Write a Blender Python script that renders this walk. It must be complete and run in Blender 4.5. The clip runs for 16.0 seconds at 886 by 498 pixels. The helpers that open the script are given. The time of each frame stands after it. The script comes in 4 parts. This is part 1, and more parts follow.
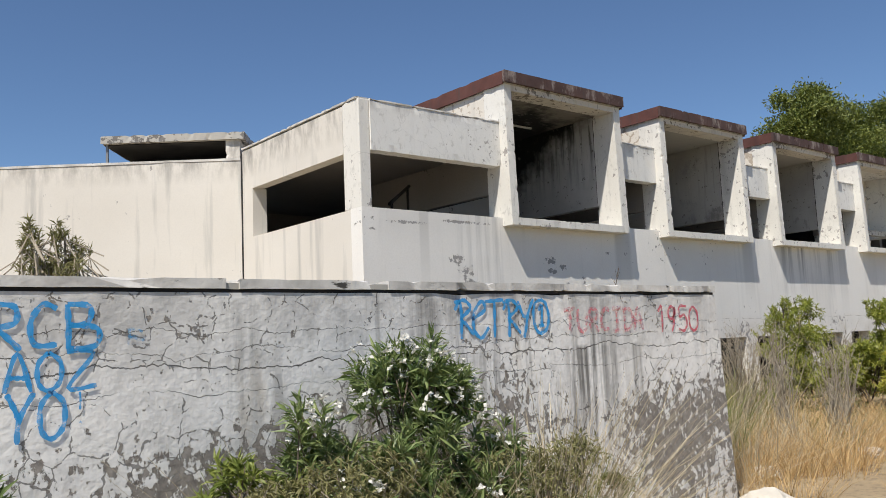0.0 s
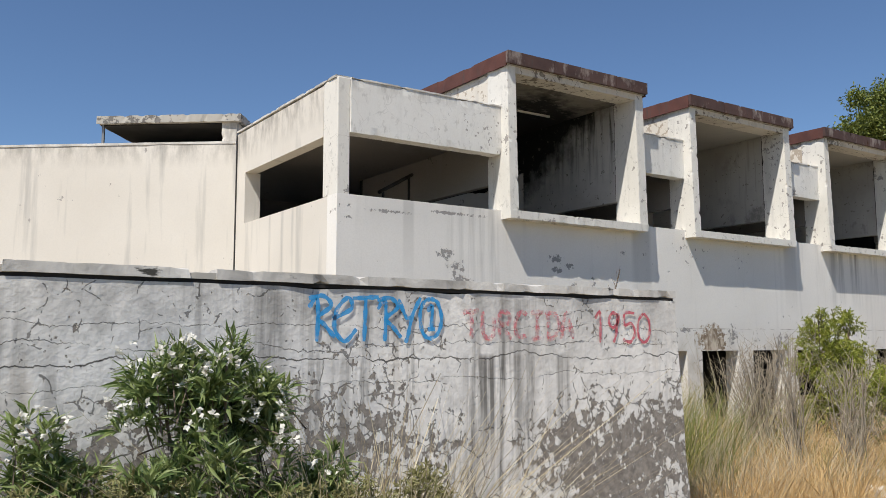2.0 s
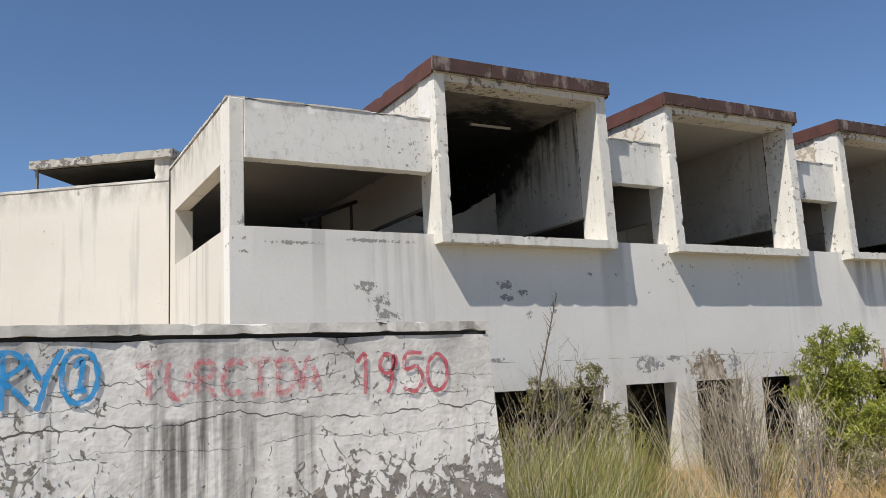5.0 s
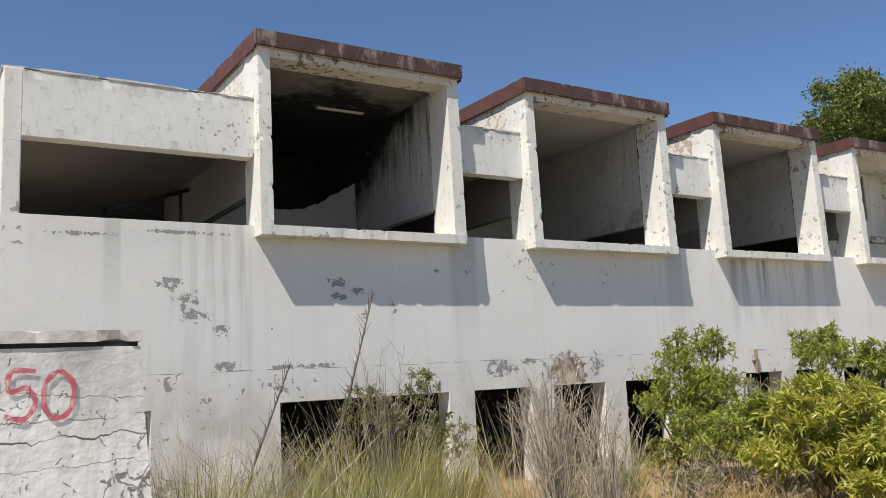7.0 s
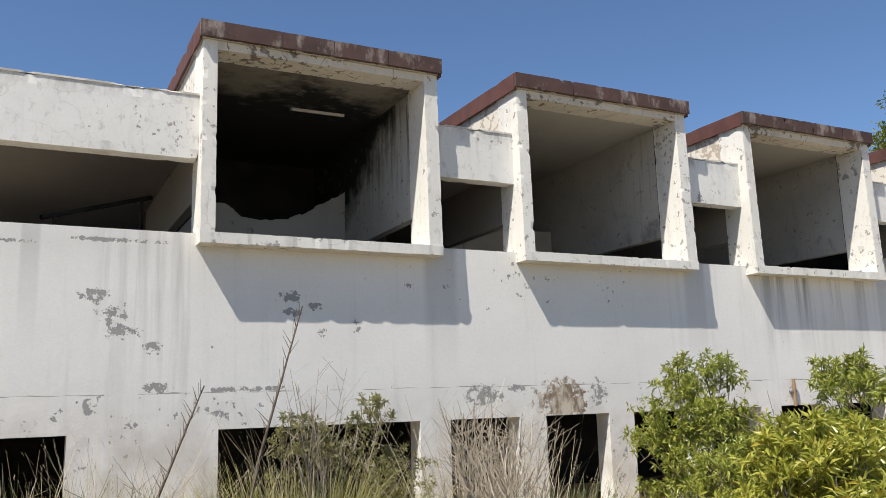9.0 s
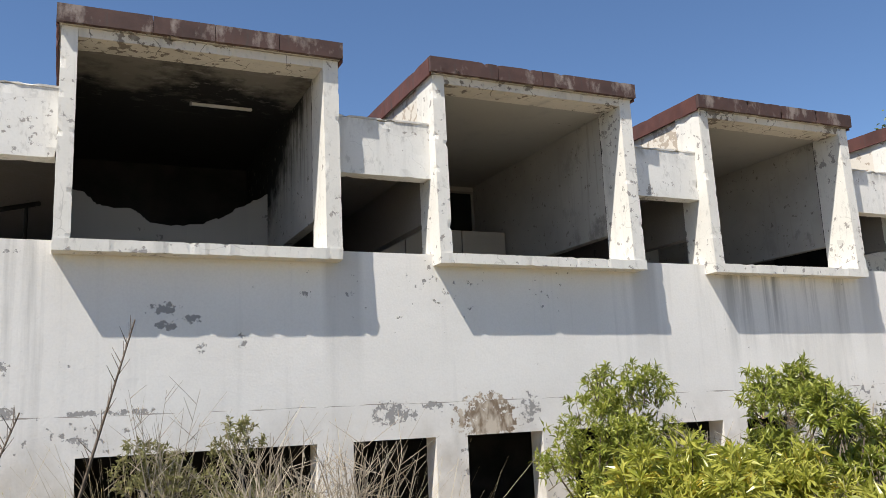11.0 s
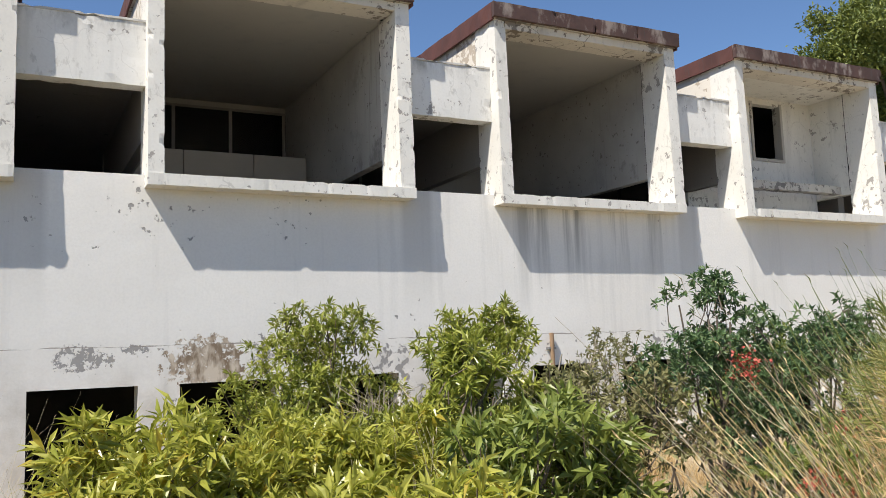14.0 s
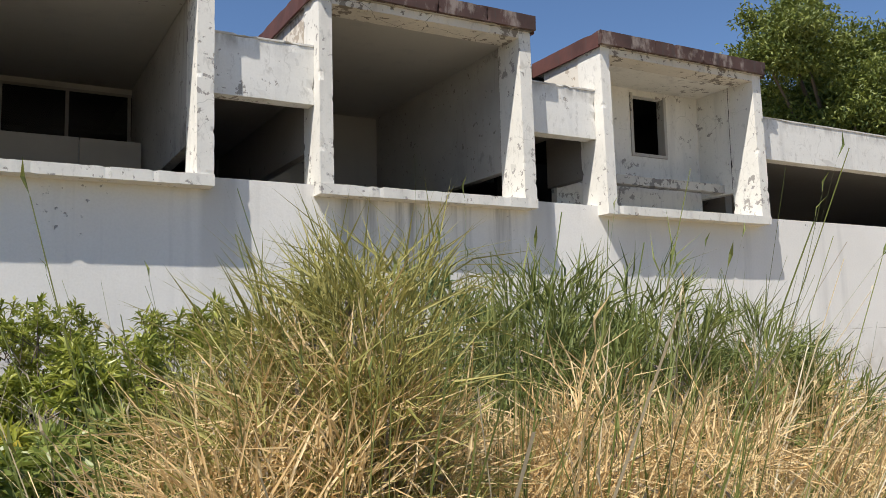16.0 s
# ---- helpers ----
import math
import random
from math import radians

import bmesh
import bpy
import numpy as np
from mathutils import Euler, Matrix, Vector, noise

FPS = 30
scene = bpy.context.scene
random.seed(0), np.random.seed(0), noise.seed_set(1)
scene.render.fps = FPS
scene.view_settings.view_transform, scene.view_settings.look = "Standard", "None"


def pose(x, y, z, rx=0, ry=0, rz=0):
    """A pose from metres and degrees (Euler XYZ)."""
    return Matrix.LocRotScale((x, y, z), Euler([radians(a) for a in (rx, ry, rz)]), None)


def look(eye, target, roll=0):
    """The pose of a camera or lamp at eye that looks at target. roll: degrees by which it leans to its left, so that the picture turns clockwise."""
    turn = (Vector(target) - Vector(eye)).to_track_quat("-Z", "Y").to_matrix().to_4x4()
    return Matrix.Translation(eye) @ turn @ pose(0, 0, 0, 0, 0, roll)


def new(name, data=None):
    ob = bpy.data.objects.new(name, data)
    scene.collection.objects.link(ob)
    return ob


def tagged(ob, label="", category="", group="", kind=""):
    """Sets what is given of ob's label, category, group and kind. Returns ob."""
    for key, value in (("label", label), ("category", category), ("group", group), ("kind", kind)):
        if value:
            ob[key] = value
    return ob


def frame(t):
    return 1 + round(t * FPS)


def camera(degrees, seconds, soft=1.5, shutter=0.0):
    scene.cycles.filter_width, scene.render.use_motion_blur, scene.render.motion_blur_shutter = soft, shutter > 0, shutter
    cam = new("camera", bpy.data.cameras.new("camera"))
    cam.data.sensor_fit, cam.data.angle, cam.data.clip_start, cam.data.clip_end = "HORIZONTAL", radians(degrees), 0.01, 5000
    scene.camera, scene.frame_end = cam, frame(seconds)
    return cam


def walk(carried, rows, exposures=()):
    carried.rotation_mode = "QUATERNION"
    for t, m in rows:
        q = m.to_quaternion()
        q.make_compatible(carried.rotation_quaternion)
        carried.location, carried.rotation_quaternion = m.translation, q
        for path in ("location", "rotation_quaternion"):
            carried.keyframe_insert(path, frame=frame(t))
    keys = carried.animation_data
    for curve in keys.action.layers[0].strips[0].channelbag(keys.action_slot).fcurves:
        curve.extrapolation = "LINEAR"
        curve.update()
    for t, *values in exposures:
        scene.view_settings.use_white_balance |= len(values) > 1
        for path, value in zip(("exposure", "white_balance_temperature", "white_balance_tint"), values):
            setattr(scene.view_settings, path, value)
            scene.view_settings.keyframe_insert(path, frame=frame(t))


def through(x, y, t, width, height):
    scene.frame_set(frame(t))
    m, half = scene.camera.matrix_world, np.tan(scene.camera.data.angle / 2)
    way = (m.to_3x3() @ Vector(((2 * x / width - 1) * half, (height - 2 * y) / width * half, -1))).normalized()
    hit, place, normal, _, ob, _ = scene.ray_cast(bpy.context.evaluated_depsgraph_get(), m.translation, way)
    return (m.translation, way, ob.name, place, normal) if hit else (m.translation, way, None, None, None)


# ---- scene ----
cam = camera(55.5, 16.0, 0.7)
METRES, EYE, TILT, LEAN, TURN = 14.0, 1.55, -1.73, -1.05, -39.3
ROWS = [
    (0.0, 0.0, 0.0, 0.0, 0.5, 8.12, 3.48),
    (0.5, 0.0203, 0.0156, 0.0006, 1.47, 8.35, 2.66),
    (1.0, 0.0419, 0.0345, 0.0017, 2.39, 8.38, 1.83),
    (1.5, 0.0661, 0.051, 0.0016, 3.62, 8.23, 1.16),
    (2.0, 0.0886, 0.0711, 0.002, 5.45, 8.11, 0.95),
    (2.5, 0.1115, 0.0897, 0.0035, 7.57, 8.28, 1.35),
    (3.0, 0.1332, 0.1094, 0.0056, 9.7, 8.78, 1.94),
    (5.5, 0.243, 0.2061, 0.0089, 11.5, 10.69, 3.27),
    (6.0, 0.2638, 0.2272, 0.0106, 10.22, 10.3, 3.63),
    (6.5, 0.2864, 0.2471, 0.0113, 8.54, 10.0, 3.74),
    (7.0, 0.3073, 0.2695, 0.013, 7.42, 10.04, 3.47),
    (7.5, 0.329, 0.2907, 0.013, 7.5, 10.18, 3.0),
    (8.0, 0.3496, 0.3133, 0.0117, 8.97, 10.77, 2.47),
    (10.5, 0.4474, 0.4413, 0.019, 15.82, 12.5, 2.56),
    (11.0, 0.4712, 0.4613, 0.0205, 15.21, 12.42, 2.95),
    (11.5, 0.4947, 0.4836, 0.0205, 14.31, 12.41, 3.18),
    (12.0, 0.5179, 0.5035, 0.0201, 13.45, 12.01, 3.2),
    (12.5, 0.5405, 0.5259, 0.0194, 12.85, 11.37, 2.9),
    (13.0, 0.5644, 0.5497, 0.0193, 12.46, 10.37, 2.64),
    (13.5, 0.5898, 0.5701, 0.0197, 12.39, 9.2, 2.49),
    (14.0, 0.6157, 0.5935, 0.0198, 12.27, 8.21, 2.57),
    (14.5, 0.6433, 0.6131, 0.02, 12.19, 7.52, 2.66),
    (15.0, 0.6724, 0.634, 0.0199, 11.81, 7.51, 2.55),
    (15.5, 0.7016, 0.6553, 0.0215, 11.29, 7.66, 2.16),
    (16.0, 0.7282, 0.6778, 0.0215, 10.49, 7.99, 1.88),
]
walk(cam, [(t, pose(0, 0, EYE, TILT, LEAN, TURN) @ pose(METRES * x, METRES * y, METRES * z, 90 + pitch, roll, yaw)) for t, x, y, z, yaw, pitch, roll in ROWS],
     exposures=[(0.0, 0.17), (3.0, 0.20), (6.0, 0.24), (8.0, 0.40), (10.5, 0.54), (13.0, 0.58), (14.5, 0.56), (16.0, 0.38)])

# ---- world, sun ----
SUN = Vector((0.44, 0.21, -0.74)).normalized()
world = bpy.data.worlds.new("sky")
scene.world = world
world.use_nodes = True
wn = world.node_tree.nodes
sky = wn.new("ShaderNodeTexSky")
sky.sky_type, sky.sun_disc = "NISHITA", False
sky.sun_elevation = math.asin(-SUN.z)
sky.sun_rotation = math.atan2(-SUN.x, -SUN.y)
sky.air_density, sky.dust_density, sky.ozone_density, sky.altitude = 1.0, 0.0, 6.0, 1200
wn["Background"].inputs["Strength"].default_value = 0.095
world.node_tree.links.new(sky.outputs[0], wn["Background"].inputs["Color"])
sun = new("sun", bpy.data.lights.new("sun", "SUN"))
sun.data.energy, sun.data.angle, sun.data.color = 5.0, radians(0.5), (1.0, 0.94, 0.85)
sun.matrix_world = look(-SUN * 50, (0, 0, 0))


# ---- material helpers ----
class Mat:
    """A small node builder for one material."""

    def __init__(self, name, rough=0.85, metal=0.0):
        self.m = bpy.data.materials.new(name)
        self.m.use_nodes = True
        self.t = self.m.node_tree
        self.b = self.t.nodes["Principled BSDF"]
        self.b.inputs["Roughness"].default_value = rough
        self.b.inputs["Metallic"].default_value = metal
        self.pos = self.t.nodes.new("ShaderNodeNewGeometry").outputs["Position"]
        self.sep = self.t.nodes.new("ShaderNodeSeparateXYZ")
        self.link(self.pos, self.sep.inputs[0])

    def link(self, a, b):
        self.t.links.new(a, b)

    def put(self, sock, v):
        if isinstance(v, (int, float)):
            sock.default_value = v
        elif isinstance(v, tuple):
            sock.default_value = (*v, 1)[: len(sock.default_value)]
        else:
            self.link(v, sock)

    def math(self, op, a, b=0.0, clamp=False):
        n = self.t.nodes.new("ShaderNodeMath")
        n.operation, n.use_clamp = op, clamp
        self.put(n.inputs[0], a)
        self.put(n.inputs[1], b)
        return n.outputs[0]

    def noise(self, scale, detail=4.0, rough=0.55, stretch=None, shift=(0, 0, 0), distort=0.0):
        n = self.t.nodes.new("ShaderNodeTexNoise")
        n.inputs["Scale"].default_value, n.inputs["Detail"].default_value = scale, detail
        n.inputs["Roughness"].default_value, n.inputs["Distortion"].default_value = rough, distort
        mp = self.t.nodes.new("ShaderNodeMapping")
        mp.inputs["Scale"].default_value = stretch or (1, 1, 1)
        mp.inputs["Location"].default_value = shift
        self.link(self.pos, mp.inputs[0])
        self.link(mp.outputs[0], n.inputs["Vector"])
        return n.outputs[0]

    def voronoi(self, scale, stretch=(1, 1, 1)):
        n = self.t.nodes.new("ShaderNodeTexVoronoi")
        n.feature = "DISTANCE_TO_EDGE"
        n.inputs["Scale"].default_value = scale
        wob = self.t.nodes.new("ShaderNodeTexNoise")
        wob.inputs["Scale"].default_value, wob.inputs["Detail"].default_value = scale * 1.3, 3
        self.link(self.pos, wob.inputs["Vector"])
        add = self.t.nodes.new("ShaderNodeVectorMath")
        add.operation = "MULTIPLY_ADD"
        self.link(wob.outputs["Color"], add.inputs[0])
        add.inputs[1].default_value = (0.35 / scale * 2, ) * 3
        self.link(self.pos, add.inputs[2])
        self.link(add.outputs[0], n.inputs["Vector"])
        return n.outputs["Distance"]

    def ramp(self, v, a, b):
        n = self.t.nodes.new("ShaderNodeMapRange")
        self.put(n.inputs["Value"], v)
        n.inputs["From Min"].default_value, n.inputs["From Max"].default_value = a, b
        return n.outputs[0]

    def mix(self, f, a, b):
        n = self.t.nodes.new("ShaderNodeMix")
        n.data_type = "RGBA"
        self.put(n.inputs[0], f)
        self.put(n.inputs[6], a)
        self.put(n.inputs[7], b)
        return n.outputs[2]

    def island(self):
        return self.t.nodes.new("ShaderNodeNewGeometry").outputs["Random Per Island"]

    def colour(self, c):
        self.put(self.b.inputs["Base Color"], c)

    def bump(self, h, strength=0.3, dist=0.01):
        n = self.t.nodes.new("ShaderNodeBump")
        n.inputs["Strength"].default_value, n.inputs["Distance"].default_value = strength, dist
        self.link(h, n.inputs["Height"])
        self.link(n.outputs[0], self.b.inputs["Normal"])

    def see(self, f):
        """Opacity: worn-through paint."""
        tr, mx = self.t.nodes.new("ShaderNodeBsdfTransparent"), self.t.nodes.new("ShaderNodeMixShader")
        self.put(mx.inputs[0], f)
        self.link(tr.outputs[0], mx.inputs[1])
        self.link(self.b.outputs[0], mx.inputs[2])
        self.link(mx.outputs[0], self.t.nodes["Material Output"].inputs["Surface"])


def plaster(name, base, peel=0.66, streak=0.35, tint=(0.55, 0.53, 0.48), under=(0.33, 0.31, 0.29), fine=0.25, crack=0.0, grime=None):
    """Painted render on concrete: soft blotches, run-off streaks, flaked spots."""
    m = Mat(name, 0.9)
    blotch = m.ramp(m.noise(0.55, 5), 0.35, 0.75)
    c = m.mix(m.math("MULTIPLY", blotch, 0.45), base, tint)
    runs = m.ramp(m.noise(2.4, 5, 0.6, (1.6, 1.6, 0.13)), 0.56, 0.80)
    c = m.mix(m.math("MULTIPLY", runs, streak), c, (0.26, 0.26, 0.255))
    grain = m.noise(38, 3)
    c = m.mix(m.math("MULTIPLY", m.ramp(grain, 0.4, 0.7), 0.10), c, (0.40, 0.385, 0.36))
    clump = m.noise(0.8, 3, shift=(7, 3, 2))
    flake = m.math("ADD", m.math("MULTIPLY", m.noise(9, 7, 0.62, shift=(3, 1, 9)), 0.62), m.math("MULTIPLY", clump, 0.38))
    hole = m.ramp(flake, peel - 0.05, peel - 0.035)
    c = m.mix(hole, c, under)
    if grime:
        z = m.sep.outputs["Z"]
        dirt = m.math("MULTIPLY", m.ramp(z, grime[0], grime[1]), m.ramp(m.noise(5, 7, 0.68, (1, 1, 0.35), (2, 2, 0)), 0.42, 0.62))
        c = m.mix(m.math("MULTIPLY", dirt, 0.75), c, (0.20, 0.185, 0.165))
    if crack:
        line = m.math("MULTIPLY", m.math("LESS_THAN", m.voronoi(1.6), 0.0065), m.ramp(m.noise(1.4, 3, shift=(8, 8, 1)), 0.5, 0.56))
        c = m.mix(m.math("MULTIPLY", line, crack), c, (0.06, 0.055, 0.05))
        smear = m.ramp(m.noise(13, 6, 0.68, (1, 1, 0.5), (5, 1, 1)), 0.56, 0.66)
        c = m.mix(m.math("MULTIPLY", smear, 0.4), c, (0.34, 0.325, 0.30))
    m.colour(c)
    h = m.math("SUBTRACT", m.math("ADD", m.math("MULTIPLY", grain, 0.15), m.math("MULTIPLY", m.noise(5, 4), 0.4)), m.math("MULTIPLY", hole, 0.5))
    m.bump(h, fine, 0.012)
    return m.m


WHITE = plaster("facade_plaster", (0.75, 0.74, 0.71), 0.66, 0.36, crack=0.12, grime=(4.85, 5.06))


def facade_material():
    """The long front wall: a level render joint, flaked patches, drips under the sills."""
    m = Mat("front_wall_plaster", 0.9)
    z, x = m.sep.outputs["Z"], m.sep.outputs["X"]
    c = m.mix(m.math("MULTIPLY", m.ramp(m.noise(0.5, 5), 0.38, 0.72), 0.5), (0.775, 0.757, 0.722), (0.62, 0.595, 0.55))
    runs = m.ramp(m.noise(2.6, 5, 0.6, (1.6, 1.6, 0.10)), 0.55, 0.80)
    c = m.mix(m.math("MULTIPLY", runs, 0.30), c, (0.30, 0.30, 0.295))
    drip = m.ramp(m.noise(4.2, 6, 0.62, (1.6, 1, 0.07), (3, 0, 0)), 0.47, 0.66)
    for x0, x1, low, k in ((17.2, 20.0, 2.1, 0.8), (11.75, 12.25, 1.9, 0.32), (15.85, 16.3, 2.0, 0.30), (6.6, 9.0, 2.9, 0.12), (21.2, 24.2, 2.6, 0.25), (16.9, 17.25, 1.9, 0.35), (20.0, 20.4, 1.8, 0.3), (8.0, 9.3, 0.2, 0.36), (7.4, 7.6, 2.2, 0.25)):
        w = (x1 - x0) / 2
        band = m.ramp(m.math("ABSOLUTE", m.math("SUBTRACT", x, x0 + w)), w, w * 0.7)
        f = m.math("MULTIPLY", m.math("MULTIPLY", band, m.ramp(z, low, 3.3)), drip if k > 0.34 else 1.0)
        c = m.mix(m.math("MULTIPLY", f, k), c, (0.20, 0.20, 0.19))
    grain = m.noise(40, 3)
    c = m.mix(m.math("MULTIPLY", m.ramp(grain, 0.4, 0.7), 0.10), c, (0.40, 0.385, 0.36))
    foot = m.math("MULTIPLY", m.ramp(z, 1.9, 1.2), m.ramp(m.noise(2.2, 6), 0.40, 0.65))
    c = m.mix(m.math("MULTIPLY", foot, 0.5), c, (0.36, 0.32, 0.26))
    # flaked patches
    ragged = m.math("MULTIPLY", m.math("SUBTRACT", m.noise(17, 9, 0.66), 0.5), 14.0)
    hole, tan = None, None
    for px, pz, rx, rz, warm in ((13.70, 1.60, 0.42, 0.30, 1), (8.30, 2.58, 0.12, 0.10, 0), (8.36, 2.42, 0.13, 0.06, 0), (8.66, 2.27, 0.08, 0.06, 0), (10.12, 2.83, 0.13, 0.05, 0), (10.15, 2.66, 0.10, 0.05, 0), (10.40, 2.72, 0.07, 0.04, 0), (10.9, 2.5, 0.04, 0.06, 0),
                                (11.6, 3.0, 0.05, 0.03, 0), (12.55, 1.68, 0.20, 0.10, 0), (13.0, 1.76, 0.16, 0.03, 0), (14.25, 1.68, 0.12, 0.14, 0), (9.7, 1.82, 0.36, 0.025, 0), (8.1, 2.78, 0.10, 0.07, 0), (10.5, 2.42, 0.05, 0.05, 0), (8.75, 1.85, 0.14, 0.05, 0), (7.2, 3.30, 0.3, 0.02, 0), (8.3, 3.36, 0.35, 0.02, 0)):
        dx = m.math("DIVIDE", m.math("SUBTRACT", x, px), rx)
        dz = m.math("DIVIDE", m.math("SUBTRACT", z, pz), rz)
        d = m.math("ADD", m.math("ADD", m.math("MULTIPLY", dx, dx), m.math("MULTIPLY", dz, dz)), m.math("MULTIPLY", ragged, 0.35) if warm else ragged)
        k = m.ramp(d, 0.72, 0.60 if warm else 0.62)
        if warm:
            tan = k
        else:
            hole = k if hole is None else m.math("MAXIMUM", hole, k)
    level = m.math("LESS_THAN", m.math("ABSOLUTE", m.math("SUBTRACT", z, m.math("ADD", 1.79, m.math("MULTIPLY", m.math("SUBTRACT", m.noise(1.5, 6, 0.6, (1, 0, 0)), 0.5), 0.06)))), m.math("MULTIPLY", m.ramp(m.noise(2.5, 2, 0.5, (1, 0, 0), (5, 0, 0)), 0.45, 0.7), 0.010))
    spots = m.ramp(m.math("ADD", m.math("MULTIPLY", m.noise(9, 7, 0.62, shift=(3, 1, 9)), 0.62), m.math("MULTIPLY", m.math("ADD", m.noise(0.7, 3, shift=(7, 3, 2)), m.math("MULTIPLY", m.ramp(z, 2.1, 1.6), 0.16)), 0.38)), 0.648, 0.662)
    hole = m.math("MAXIMUM", hole, spots)
    c = m.mix(hole, c, (0.30, 0.29, 0.28))
    c = m.mix(tan, c, m.mix(m.ramp(m.noise(11, 4, 0.6, (1, 1, 0.4)), 0.4, 0.6), (0.21, 0.155, 0.105), (0.55, 0.48, 0.39)))
    c = m.mix(m.math("MULTIPLY", level, 0.75), c, (0.22, 0.19, 0.16))
    m.colour(c)
    h = m.math("SUBTRACT", m.math("ADD", m.math("MULTIPLY", grain, 0.15), m.math("MULTIPLY", m.noise(4, 5), 0.5)), m.math("MULTIPLY", m.math("MAXIMUM", m.math("MAXIMUM", hole, tan), level), 0.6))
    m.bump(h, 0.6, 0.016)
    return m.m


FACADE = facade_material()
# Darker copy of the inner plaster, with the dimness of the rooms painted in.
GLOOM = plaster("room_shade_plaster", (0.23, 0.21, 0.19), 0.68, 0.4, tint=(0.15, 0.135, 0.12), under=(0.12, 0.11, 0.1))
CREAM = plaster("cream_plaster", (0.67, 0.635, 0.575), 0.70, 0.75, tint=(0.52, 0.48, 0.42), grime=(4.45, 4.92))
TRIM = plaster("bay_concrete", (0.72, 0.70, 0.65), 0.64, 0.4, fine=0.45, crack=0.2)
BEAM = plaster("spalled_beam_concrete", (0.66, 0.62, 0.55), 0.60, 0.5, tint=(0.46, 0.42, 0.36), under=(0.22, 0.19, 0.16), fine=0.6, crack=0.7)
PEELED = plaster("peeling_plaster", (0.68, 0.63, 0.55), 0.585, 0.4, under=(0.42, 0.36, 0.29))
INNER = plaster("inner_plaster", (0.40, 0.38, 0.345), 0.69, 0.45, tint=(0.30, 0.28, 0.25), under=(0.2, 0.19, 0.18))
ROUGH = plaster("bare_concrete", (0.42, 0.40, 0.36), 0.6, 0.7, tint=(0.30, 0.28, 0.25), under=(0.16, 0.15, 0.14), fine=0.6)


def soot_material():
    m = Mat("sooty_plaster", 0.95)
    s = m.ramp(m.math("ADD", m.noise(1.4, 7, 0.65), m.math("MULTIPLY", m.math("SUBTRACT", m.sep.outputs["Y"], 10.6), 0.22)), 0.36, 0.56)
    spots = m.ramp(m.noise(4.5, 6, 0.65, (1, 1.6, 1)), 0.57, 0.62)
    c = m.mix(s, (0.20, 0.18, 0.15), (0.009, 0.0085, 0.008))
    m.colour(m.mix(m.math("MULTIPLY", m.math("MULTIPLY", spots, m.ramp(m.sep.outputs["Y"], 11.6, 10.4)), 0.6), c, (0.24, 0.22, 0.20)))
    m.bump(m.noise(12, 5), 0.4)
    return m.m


SOOT = soot_material()


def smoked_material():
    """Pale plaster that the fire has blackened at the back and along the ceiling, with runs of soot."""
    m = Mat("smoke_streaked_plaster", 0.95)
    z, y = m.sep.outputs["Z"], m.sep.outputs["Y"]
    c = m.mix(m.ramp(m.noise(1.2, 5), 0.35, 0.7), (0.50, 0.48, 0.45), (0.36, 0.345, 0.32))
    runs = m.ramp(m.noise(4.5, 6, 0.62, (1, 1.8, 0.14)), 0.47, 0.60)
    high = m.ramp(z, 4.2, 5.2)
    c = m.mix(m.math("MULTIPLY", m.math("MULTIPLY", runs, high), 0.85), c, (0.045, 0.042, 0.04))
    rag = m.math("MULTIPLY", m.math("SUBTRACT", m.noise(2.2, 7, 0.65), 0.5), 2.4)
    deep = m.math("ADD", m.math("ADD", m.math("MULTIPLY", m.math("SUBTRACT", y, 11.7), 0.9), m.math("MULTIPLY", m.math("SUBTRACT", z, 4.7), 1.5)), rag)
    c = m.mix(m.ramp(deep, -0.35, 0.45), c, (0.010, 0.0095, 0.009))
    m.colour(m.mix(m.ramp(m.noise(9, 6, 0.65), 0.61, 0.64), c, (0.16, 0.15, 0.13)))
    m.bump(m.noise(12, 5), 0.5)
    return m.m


SMOKED = smoked_material()


def scuffed_material():
    """Inner bay wall: grey plaster with damp blooms and dark scuffs near the front."""
    m = Mat("scuffed_inner_plaster", 0.92)
    y, z = m.sep.outputs["Y"], m.sep.outputs["Z"]
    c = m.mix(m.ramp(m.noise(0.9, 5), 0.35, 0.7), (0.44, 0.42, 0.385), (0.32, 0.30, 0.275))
    near = m.ramp(y, 11.4, 10.1)
    bloom = m.ramp(m.noise(1.9, 7, 0.66, (1, 1, 0.8), (2, 1, 5)), 0.54, 0.62)
    c = m.mix(m.math("MULTIPLY", m.math("MULTIPLY", bloom, near), 0.7), c, (0.14, 0.135, 0.125))
    runs = m.math("MULTIPLY", m.ramp(m.noise(6, 5, 0.6, (1, 1.6, 0.12)), 0.54, 0.68), near)
    c = m.mix(m.math("MULTIPLY", runs, 0.55), c, (0.20, 0.18, 0.16))
    m.colour(m.mix(m.ramp(m.noise(11, 6, 0.65), 0.62, 0.65), c, (0.22, 0.20, 0.18)))
    m.bump(m.noise(14, 5), 0.35)
    return m.m


SCUFFED = scuffed_material()


def char_and_shade_material():
    # Near-black for charred plaster and dark joints, and for shade painted into unlit places.
    m = Mat("char_and_shade_black", 0.97)
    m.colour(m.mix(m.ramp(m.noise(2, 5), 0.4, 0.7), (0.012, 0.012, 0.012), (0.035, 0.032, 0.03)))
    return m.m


CHAR_AND_SHADE = char_and_shade_material()


